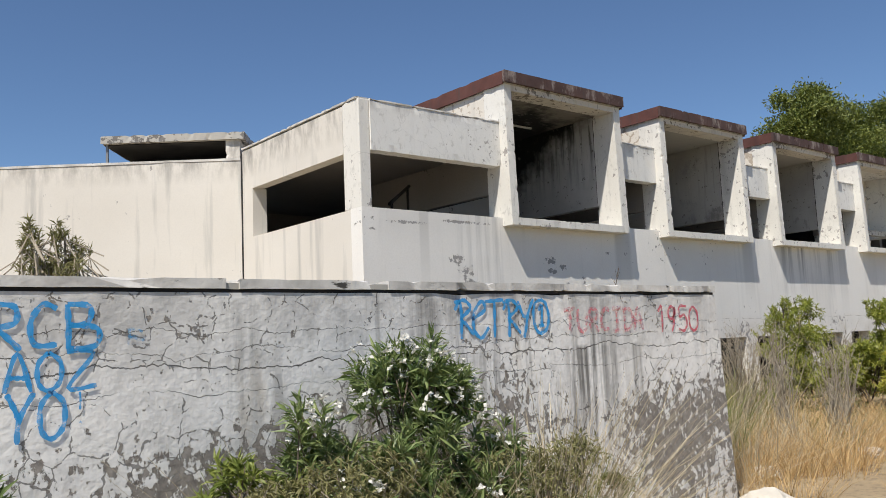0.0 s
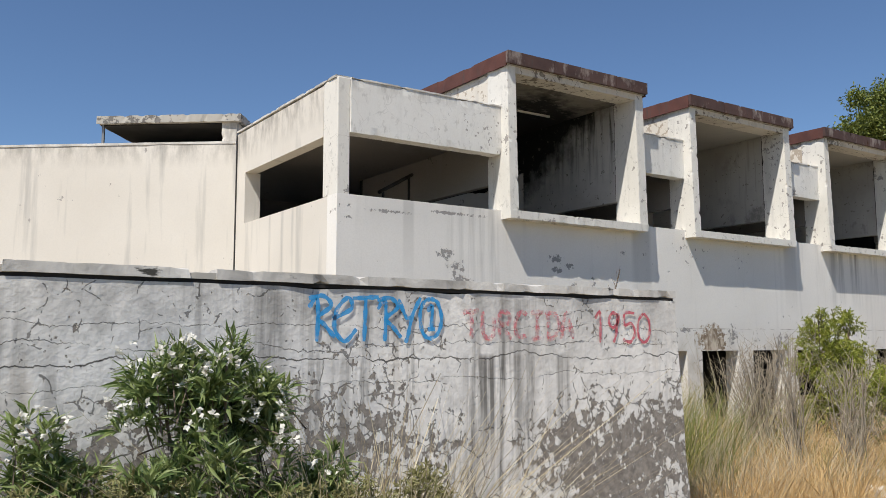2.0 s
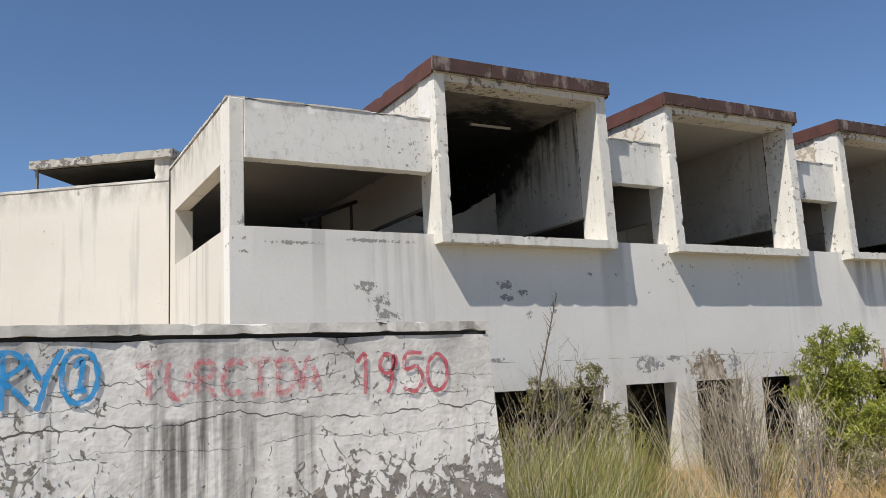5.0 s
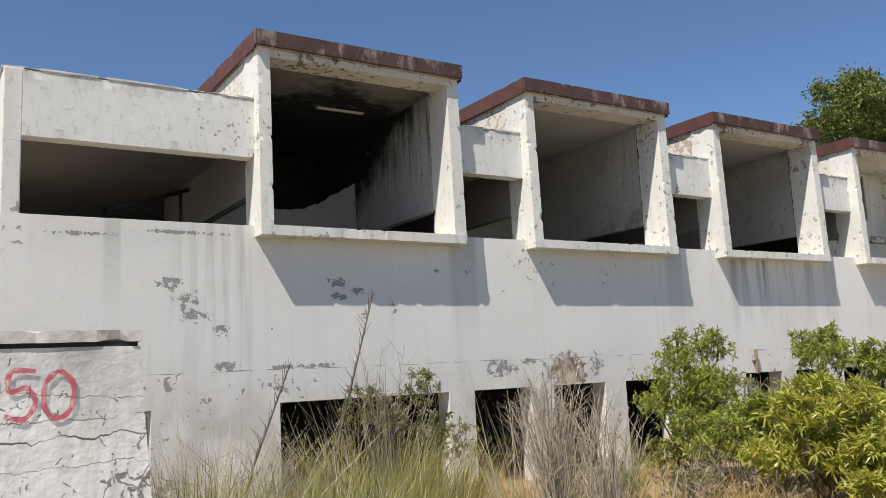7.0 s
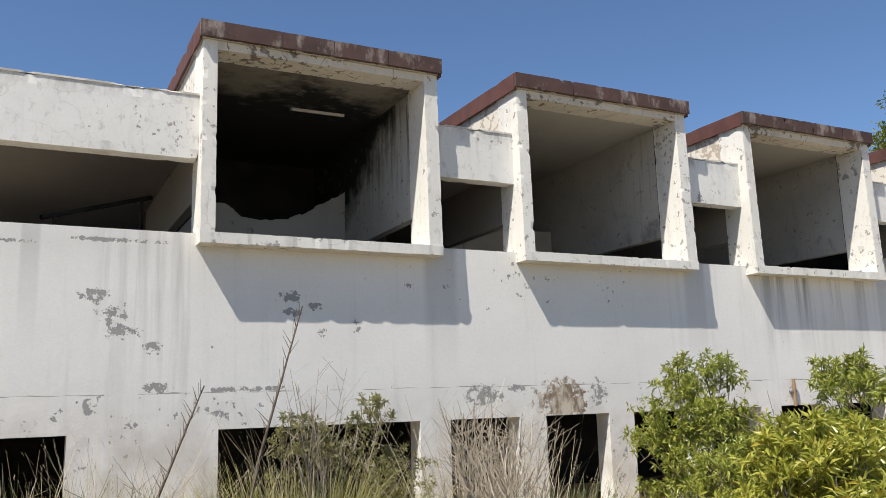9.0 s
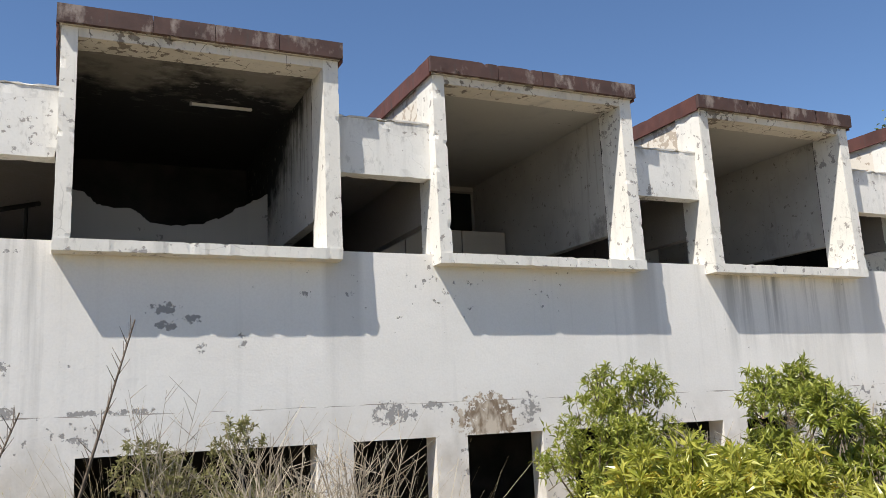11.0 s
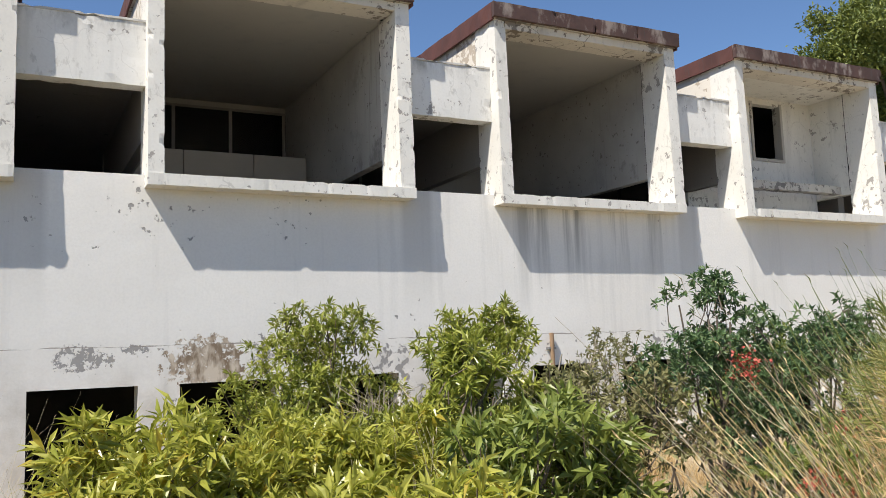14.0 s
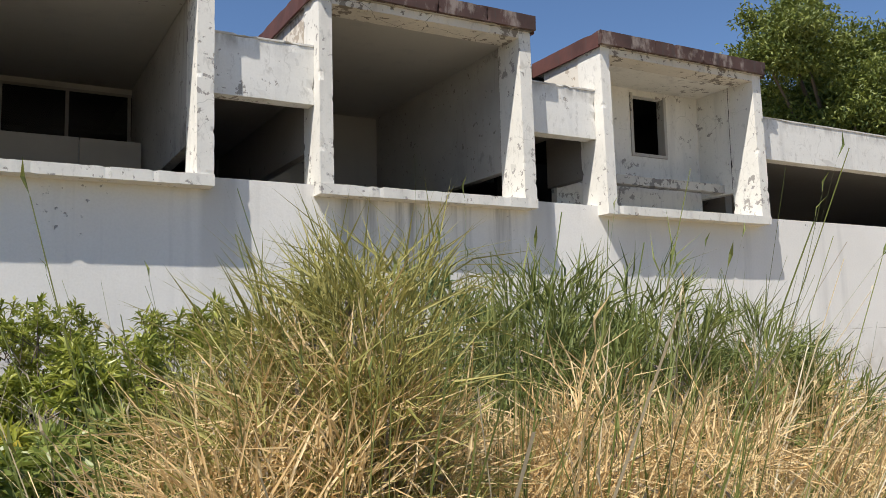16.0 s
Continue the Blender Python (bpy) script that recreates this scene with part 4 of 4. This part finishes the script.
bush("oleander_bush", 1.95, 3.9, [(0, 0, 0.65, .35, .35), (.3, -.1, .75, .25, .3), (-.25, 0, .55, .25, .3), (0, 0, .3, .4, .3)], 260, 9, 0.11, 0.02, MIDGREEN, "low green oleander shoots at the foot of the wall", 4, spread=0.6)
bush("weed_bush", 2.25, 3.55, [(0, 0, .8, .38, .35), (.3, 0, .7, .3, .35), (-.4, .1, .7, .35, .3)], 480, 10, 0.05, 0.012, DUSTY, "yellowish weed tangle at the foot of the wall", 5, "weed", wood=TWIG)
bush("weed_bush", 3.3, 3.4, [(0, 0, .6, .4, .4), (.5, .2, .6, .38, .35)], 430, 10, 0.05, 0.012, DUSTY, "yellowish weed tangle below the oleander", 9, "weed", wood=TWIG)
bush("oleander_bush", 0.72, 4.0, [(0, 0, 0.8, .2, .3), (0, 0, .4, .25, .35)], 130, 9, 0.11, 0.02, OLEANDER, "dark green oleander shoots at the foot of the wall", 6, spread=0.6)
bush("wall_weed", 1.22, 4.78, [(0, 0, 2.0, .17, .17), (-.12, 0, 2.15, .07, .14), (.12, 0, 2.08, .08, .14), (.02, 0, 2.2, .05, .12)], 170, 8, 0.05, 0.009, DUSTY, "dusty green weed rising behind the coping", 7, "weed", spread=0.5, wood=TWIG)
bush("wall_weed", 1.95, 4.7, [(0, 0, 1.93, .05, .03)], 14, 6, 0.03, 0.008, DUSTY, "tiny dry weed behind the coping", 8, "weed", spread=0.5, wood=TWIG)

# shrubs in front of the facade
bush("shrub", 14.05, 7.7, [(.1, 0, 1.45, .62, .55), (.45, -.1, 1.0, .5, .6), (-.35, .0, .85, .45, .6), (0, -.2, .5, .75, .45), (-.2, -.2, .3, .7, .35), (.4, -.2, .35, .6, .35), (-.1, -.1, .9, .6, .5), (.1, 0, 1.75, .3, .25)], 1150, 11, 0.085, 0.021, BACKGREEN, "rounded bright green shrub before the white wall", 11)
bush("shrub", 14.9, 6.4, [(.1, 0, 1.45, .42, .42), (.45, .1, 1.6, .3, .3), (-.3, 0, .8, .5, .5), (.2, 0, .5, .7, .45), (0, -.2, .3, .7, .35), (.1, 0, .95, .5, .45)], 950, 11, 0.09, 0.021, BACKGREEN, "bright green shrub with open top before the white wall", 12)
bush("shrub", 13.3, 5.2, [(0, 0, .75, .55, .5), (.5, .1, .8, .5, .45), (-.45, -.1, .55, .5, .45)], 560, 12, 0.115, 0.024, BRIGHT, "yellow-green low shrub among dry weeds", 13)
bush("shrub", 13.9, 6.3, [(0, 0, .8, .6, .45), (.5, 0, .75, .5, .45), (-.5, .2, .6, .5, .45)], 520, 12, 0.10, 0.022, BACKGREEN, "yellow-green shrub filling between taller ones", 23)
bush("shrub", 14.6, 5.4, [(0, 0, .95, .35, .4), (-.2, 0, 1.35, .25, .3), (.2, .1, .6, .6, .4)], 450, 12, 0.10, 0.022, BACKGREEN, "yellow-green shrub with a raised top", 24)
bush("shrub", 12.45, 4.75, [(0, 0, 1.0, .4, .38), (-.3, 0, .7, .4, .4), (.35, .1, .8, .4, .4)], 380, 12, 0.12, 0.025, BRIGHT, "yellow-green shrub with drooping whorls of leaves", 28)
bush("weed_bush", 12.0, 6.0, [(0, 0, .3, .5, .25), (.5, .3, .4, .4, .3)], 180, 9, 0.05, 0.014, DUSTY, "olive weeds among dry grass", 25, "weed", wood=TWIG)
bush("shrub", 12.75, 3.95, [(0, 0, .62, .55, .42), (.55, -.05, .7, .5, .4), (-.5, .1, .5, .45, .4)], 560, 12, 0.125, 0.026, BRIGHT, "yellow-green low shrub beside the path", 14)
bush("shrub", 14.05, 4.1, [(0, 0, .7, .5, .45), (.4, .2, .75, .45, .45)], 330, 11, 0.11, 0.03, MIDGREEN, "green low shrub beside the path", 15)
bush("shrub", 15.2, 5.0, [(0, 0, .85, .5, .5), (-.3, .2, .9, .4, .45)], 380, 9, 0.06, 0.022, DUSTY, "olive-coloured weedy shrub among green ones", 16)
bush("pistachio_bush", 16.3, 5.2, [(0, 0, .9, .6, .6), (-.1, .1, 1.75, .30, .28), (-.45, -.1, 1.25, .38, .4), (.45, 0, 1.25, .45, .4), (0, -.3, .55, .7, .45), (-.05, 0, 1.4, .5, .35)], 900, 12, 0.06, 0.02, DARK, "dark green shrub with clusters of red fruit", 17, fruit=(14, 70, 0.024, BERRY))
bush("pistachio_bush", 17.2, 5.1, [(0, 0, 1.3, .35, .35), (.3, .1, 1.5, .3, .3), (0, -.2, .8, .5, .5)], 420, 11, 0.06, 0.02, DARK, "dark green shrub beside the fruiting one", 30)
bush("shrub", 18.3, 7.0, [(0, 0, 1.2, .6, .5), (.6, .1, 1.1, .5, .45), (-.5, 0, .9, .5, .5)], 420, 10, 0.06, 0.022, MIDGREEN, "loose green shrub below the bays", 18)
bush("weed_bush", 15.35, 5.6, [(0, 0, 1.0, .5, .5), (.3, .1, 1.35, .3, .3), (-.3, 0, .8, .4, .4)], 420, 9, 0.04, 0.016, DUSTY, "olive small-leaved shrub between green ones", 29, wood=TWIG)
bush("shrub", 20.2, 7.2, [(0, 0, 1.1, .7, .5), (.8, 0, 1.0, .6, .5), (1.6, .2, .9, .6, .5)], 420, 10, 0.06, 0.022, MIDGREEN, "loose green shrub below the bays", 19)
bush("shrub", 10.35, 8.5, [(-.1, 0, .9, .55, .5), (.35, .1, 1.3, .3, .35), (-.45, 0, 1.2, .25, .35), (.6, 0, .7, .4, .45)], 560, 9, 0.055, 0.018, DUSTY, "dusty grey-green shrub before the dark openings", 20, wood=TWIG)


def dead_shrub(x, y, r, h, count, label, seed, mat=TWIG):
    """Bare, forked twigs."""
    rng = np.random.default_rng(seed)
    t = thing("dead_shrub", (x, y, ground_z(x, y) - 0.02), label, "dead shrub")
    s = Soup()
    for _ in range(count):
        a, out = rng.uniform(0, 2 * math.pi), rng.uniform(0.1, 1) * r
        tip = np.array((math.cos(a) * out, math.sin(a) * out, h * rng.uniform(0.55, 1.05)))
        mid = tip * (0.45, 0.45, 0.5) + rng.normal(size=3) * 0.05
        s.tube([rng.normal(size=3) * (.06, .06, 0), mid, tip], 0.008, 0.002, 4)
        for _ in range(4):
            f = rng.uniform(0.4, 0.95)
            b = mid + (tip - mid) * f if f > 0.5 else mid
            s.tube([b, b + rng.normal(size=3) * (.13, .13, .08) + (0, 0, .16)], 0.003, 0.0012, 3)
    part("twig_tangle", s.mesh("twig_tangle"), mat, t)


dead_shrub(7.35, 5.9, .4, 1.1, 20, "leafless brown shrub behind the wall end", 36)
dead_shrub(8.2, 6.4, .4, 1.1, 22, "leafless brown shrub among dry grass", 37)
dead_shrub(10.1, 5.0, .35, 1.25, 45, "leafless pale twigs among dry grass", 38, TWIG)
dead_shrub(11.15, 6.9, .55, 1.35, 90, "leafless grey-brown shrub of forked twigs", 31)
dead_shrub(10.0, 8.3, .35, 1.9, 26, "tall bare twigs rising from a shrub", 32)
dead_shrub(10.35, 5.85, .35, 1.5, 40, "leafless pale twigs among dry grass", 33)
dead_shrub(14.35, 6.8, .45, 1.25, 70, "leafless grey shrub between green ones", 34)
dead_shrub(15.1, 5.9, .5, 1.2, 60, "leafless grey shrub between green ones", 35)


def tall_twig(x, y, top, label):
    t = thing("tall_twig", (x, y, ground_z(x, y)), label, "twig")
    s = Soup()
    rng = np.random.default_rng(5)
    s.tube([(0, 0, 0), (.22, 0, top * .45), (.58, -.1, top)], 0.022, 0.006)
    for k in range(34):
        f = 0.3 + 0.68 * k / 34
        b = np.array((.49 * f if f < .45 else .22 + .655 * (f - .45), -.18 * max(0, f - .45), top * f))
        s.tube([b, b + rng.normal(size=3) * (.07, .07, 0) + (0.02, 0, .13)], 0.005, 0.0018, 3)
    part("stem", s.mesh("stem"), BARK, t)


tall_twig(9.15, 8.0, 2.45, "single tall bare twig leaning over a shrub")
tall_twig(8.35, 8.3, 1.75, "tall dark bare twig among dry weeds")


# ---- grass ----
def outside(x, y):
    """Open ground: not in a wall and not on the trodden line."""
    path = y < (2.1 if x < 13.4 else 1.75)
    wall = (y > 4.2 and y < 4.7 and x < 6.85) or (y > FRONT - 0.1 and x > SIDE_X - 0.1)
    return not (path or wall)


def grass(name, spots, mat, width, label, seed, heads=False, segs=3, wild=0.12):
    """Tufts: rows of x, y, radius, height, count, lean."""
    rng = np.random.default_rng(seed)
    s = Soup()
    for x, y, r, h, n, lean in spots:
        a, q = rng.uniform(0, 2 * math.pi, n), r * np.sqrt(rng.uniform(0, 1, n))
        px, py = x + np.cos(a) * q, y + np.sin(a) * q
        keep = np.array([outside(u, v) for u, v in zip(px, py)])
        px, py, a = px[keep], py[keep], a[keep]
        n = len(px)
        if not n:
            continue
        p = np.stack([px, py, [ground_z(u, v) - 0.02 for u, v in zip(px, py)]], 1)
        hh = h * rng.uniform(0.45, 1.1, n)
        out = np.stack([np.cos(a), np.sin(a), np.zeros(n)], 1)
        top = out * (hh * lean * rng.uniform(0, 0.6, n))[:, None] + np.stack([rng.normal(size=n) * wild * hh, rng.normal(size=n) * wild * 0.7 * hh, hh], 1)
        bend = (out * rng.uniform(0, 0.5, (n, 1)) + rng.normal(size=(n, 3)) * (.15, .15, .05)) * (hh * lean)[:, None] - np.stack([0 * hh, 0 * hh, hh * rng.uniform(0, .25, n) * lean], 1)
        s.blades(p, top, bend, width * rng.choice((0.5, 0.8, 1.0, 1.6), n), rng, segs)
        if heads:
            e = p + top + bend
            k = rng.choice(n, n // 3, replace=False)
            s.leaves(e[k], top[k] / hh[k][:, None] + bend[k], 0.045, 0.006, rng)
    ob = part(name, s.mesh(name), mat)
    return tagged(ob, label, "grass", "", "stuff")


rng0 = np.random.default_rng(77)


def scatter(n, x0, x1, y0, y1, r, h, count, lean):
    return [(rng0.uniform(x0, x1), rng0.uniform(y0, y1), r * rng0.uniform(.6, 1.4), h * rng0.uniform(.6, 1.3), count, lean) for _ in range(n)]


grass("dry_grass", scatter(150, 6.9, 13, 2.0, 9.3, .35, .42, 130, 1.0) + scatter(60, 13, 24, 3, 9.3, .35, .5, 120, 1.0) + scatter(60, -2, 7, 1.7, 4.1, .3, .25, 80, 1.0), STRAW, 0.006, "dry golden grass on the slope", 41, True)
grass("yellow_grass", [(9.7, 8.0, .6, 1.0, 1500, .7), (10.6, 8.1, .5, .85, 600, .7), (9.4, 7.4, .4, .7, 500, .8), (9.0, 6.6, .5, .6, 300, .8), (7.5, 5.6, .45, 1.0, 380, .8), (8.2, 6.2, .5, 1.0, 420, .8), (7.5, 6.6, .5, 1.15, 350, .7)], GRASS_YELLOW, 0.008, "yellow-green grass before the dark openings", 49, True)
grass("green_grass", [(12.3, 7.6, .5, .7, 600, .7), (8.6, 6.6, .35, .6, 300, .8), (3.3, 3.5, .4, .9, 300, .8), (2.2, 3.6, .5, .9, 350, .9), (8.0, 5.6, .5, 1.0, 500, .6), (7.6, 6.8, .5, 1.1, 400, .6), (9.2, 6.6, .5, .9, 450, .7)] + scatter(40, 7, 20, 4.5, 9, .3, .4, 100, .8), GRASS, 0.007, "green grass tufts among straw", 42)
grass("tall_straw", [(11.0, 7.2, .3, 1.55, 90, .5), (10.6, 6.2, .35, 1.3, 90, .6), (8.1, 5.6, .4, 1.1, 150, .6), (7.5, 5.2, .35, .9, 150, .7), (9.1, 6.0, .4, 1.1, 120, .6), (8.4, 8.6, .4, 1.3, 100, .5), (7.4, 6.0, .4, 1.35, 160, .6), (8.0, 7.2, .5, 1.3, 160, .6), (8.9, 7.4, .5, 1.2, 150, .6), (11.6, 7.0, .4, 1.3, 90, .6), (7.9, 4.9, .5, .8, 260, .8), (9.0, 4.8, .5, .7, 260, .9), (10.0, 8.4, .5, 1.6, 120, .5)], STRAW_PALE, 0.006, "tall pale straw stems", 43, True)
grass("straw_tuft", [(3.72, 3.6, .2, 1.35, 520, 1.2), (3.35, 3.4, .22, 1.3, 460, 1.1), (4.05, 3.85, .25, .8, 360, 1.3), (2.3, 3.6, .5, 1.05, 420, .9), (1.7, 3.7, .4, .9, 260, .9)], STRAW_PALE, 0.006, "pale dry tuft at the foot of the wall", 44)
grass("reed_clump", [(14.4, 2.3, .22, 1.35, 420, .6), (14.4, 2.2, .25, 1.0, 500, 1.1), (14.75, 2.4, .35, 1.35, 450, .7), (14.6, 2.15, .35, 1.1, 450, 1.2), (15.3, 2.5, .4, 1.4, 500, .6), (15.2, 2.2, .4, 1.1, 400, 1.1), (15.9, 2.8, .45, 1.35, 400, .7), (16.6, 3.1, .5, 1.3, 400, .8), (17.3, 3.6, .5, 1.3, 350, .8), (15.9, 2.3, .4, 1.1, 300, 1.2)], REED, 0.006, "tall straw-coloured reed clump beside the path", 45, True, 6, 0.16)
grass("reed_clump_green", [(14.45, 2.35, .2, 1.6, 330, .4), (14.4, 2.2, .25, 1.2, 260, .8), (14.9, 2.4, .24, 1.68, 420, .3), (15.0, 2.35, .3, 1.4, 260, .5), (15.5, 2.7, .4, 1.5, 280, .5), (16.3, 3.0, .5, 1.35, 260, .6), (17.0, 3.5, .6, 1.25, 300, .6)], GRASS, 0.006, "tall green reed stems beside the path", 46, True, 6, 0.12)
bush("broom_bush", 14.42, 2.3, [(0, .05, 1.25, .28, .36), (.05, 0, 1.0, .32, .35), (.1, .1, 1.5, .2, .22)], 360, 11, 0.22, 0.0045, GRASS_YELLOW, "wiry green broom with straw-coloured foot beside the path", 73, "bush", spread=0.35, wood=TWIG)
bush("straw_bush", 14.38, 2.25, [(0, 0, .85, .33, .38), (.1, -.05, .55, .40, .35), (0, .05, 1.2, .28, .3)], 640, 12, 0.22, 0.0045, REED, "dense tangle of bleached straw beside the path", 74, "bush", spread=0.5, wood=TWIG)
bush("straw_bush", 14.85, 2.4, [(0, 0, .85, .42, .38), (.3, 0, 1.1, .35, .3), (-.1, -.1, .5, .5, .35)], 520, 12, 0.22, 0.0045, REED, "tangled dry straw bush with green tips", 75, "bush", spread=0.55, wood=TWIG)
bush("broom_bush", 15.45, 2.95, [(-.2, 0, 1.15, .32, .4), (.2, .1, 1.25, .35, .42), (.7, .2, 1.1, .4, .4), (1.2, .4, 1.0, .45, .4), (0, 0, .6, .6, .45)], 520, 12, 0.20, 0.007, GRASS, "green wiry broom growing in the reed clump", 71, "bush", spread=0.35, wood=TWIG)
bush("straw_bush", 15.4, 2.8, [(-.2, 0, .85, .35, .35), (.3, 0, .9, .4, .38), (.9, .2, .85, .45, .38), (1.5, .5, .85, .5, .38)], 480, 12, 0.22, 0.007, REED, "tangled dry straw-coloured broom in the reed clump", 72, "bush", spread=0.6, wood=TWIG)
grass("reed_clump_pale", [(14.42, 2.25, .25, 1.55, 110, .7), (14.8, 2.4, .4, 1.55, 120, .7), (15.4, 2.6, .5, 1.5, 150, .8), (16.8, 3.2, .5, 1.45, 220, .9)], STRAW_PALE, 0.007, "bleached broken reed stems beside the path", 48, True, 5, 0.25)
bush("weed_bush", 15.6, 3.45, [(0, 0, .8, .5, .4), (.7, .2, .8, .5, .4), (-.5, 0, .7, .35, .35), (1.4, .4, .8, .5, .4)], 420, 9, 0.05, 0.016, MIDGREEN, "green weeds growing through the reed clump", 27, "weed", wood=TWIG)
grass("weed_stems", [(14.2, 4.6, .5, 1.1, 120, .5), (13.6, 4.6, .4, 1.1, 160, .4)], STRAW_PALE, 0.005, "thin dry weed stems among the shrubs", 47, True, 4)


def stone(x, y, r, seed, label):
    rng = np.random.default_rng(seed)
    bm = bmesh.new()
    bmesh.ops.create_icosphere(bm, subdivisions=3, radius=r)
    for v in bm.verts:
        v.co *= 1 + 0.35 * noise.noise(v.co * (2.2 / r) + Vector((seed, 0, 0)))
        v.co.z *= 0.55
    ob = part("stone", bm, STONE)
    ob.location = (x, y, ground_z(x, y) + r * 0.2)
    tagged(ob, label, "stone")


for k in range(14):
    stone(rng0.uniform(7.6, 11.8), rng0.uniform(3.4, 5.4), rng0.uniform(.06, .16), k, "pale weathered stone among dry grass")
stone(6.3, 3.75, .26, 40, "large pale stone at the wall's end")


# ---- tree behind the building ----
def tree(x, y, h, crown, count, seed, label):
    rng = np.random.default_rng(seed)
    t = thing("tree", (x, y, 0), label, "tree")
    s = Soup()
    s.tube([(0, 0, -0.3), (.2, .1, h * .25), (.1, -.1, h * .5)], 0.38, 0.22, 10)
    for l in crown:
        e = Vector(l[:3])
        s.tube([(.1, -.1, h * rng.uniform(.3, .5)), e * 0.55 + Vector((0, 0, h * .2)), e], 0.15, 0.03, 6)
    part("trunk", s.mesh("trunk"), BARK, t)
    ps, ds = lumps_tips(rng, crown, count)
    s = Soup()
    per = 22
    n = len(ps)
    p = np.repeat(ps, per, 0) + rng.normal(size=(n * per, 3)) * 0.17
    d = np.repeat(ds, per, 0) * 0.4 + ball(rng, n * per)
    s.leaves(p, d, rng.uniform(.12, .24, n * per), 0.075, rng)
    part("crown", s.mesh("crown"), TREELEAF, t)


crown = [(0, 0, 9.7, 3.2, 2.5), (0, 0, 7.5, 3.6, 2.4)]
r1 = np.random.default_rng(8)
for k in range(38):
    a, q = r1.uniform(0, 2 * math.pi), r1.uniform(1.5, 4.6)
    crown.append((math.cos(a) * q, math.sin(a) * q, r1.uniform(5.0, 12.8) - 0.3 * q, r1.uniform(1.0, 1.7), r1.uniform(.7, 1.1)))
tree(40.2, 19.0, 10.5, crown, 8000, 61, "broad green tree behind the building")
tree(44.0, 17.5, 9.0, [(l[0], l[1], l[2] - 2.0, l[3], l[4]) for l in crown], 6500, 62, "green tree behind the end of the building")
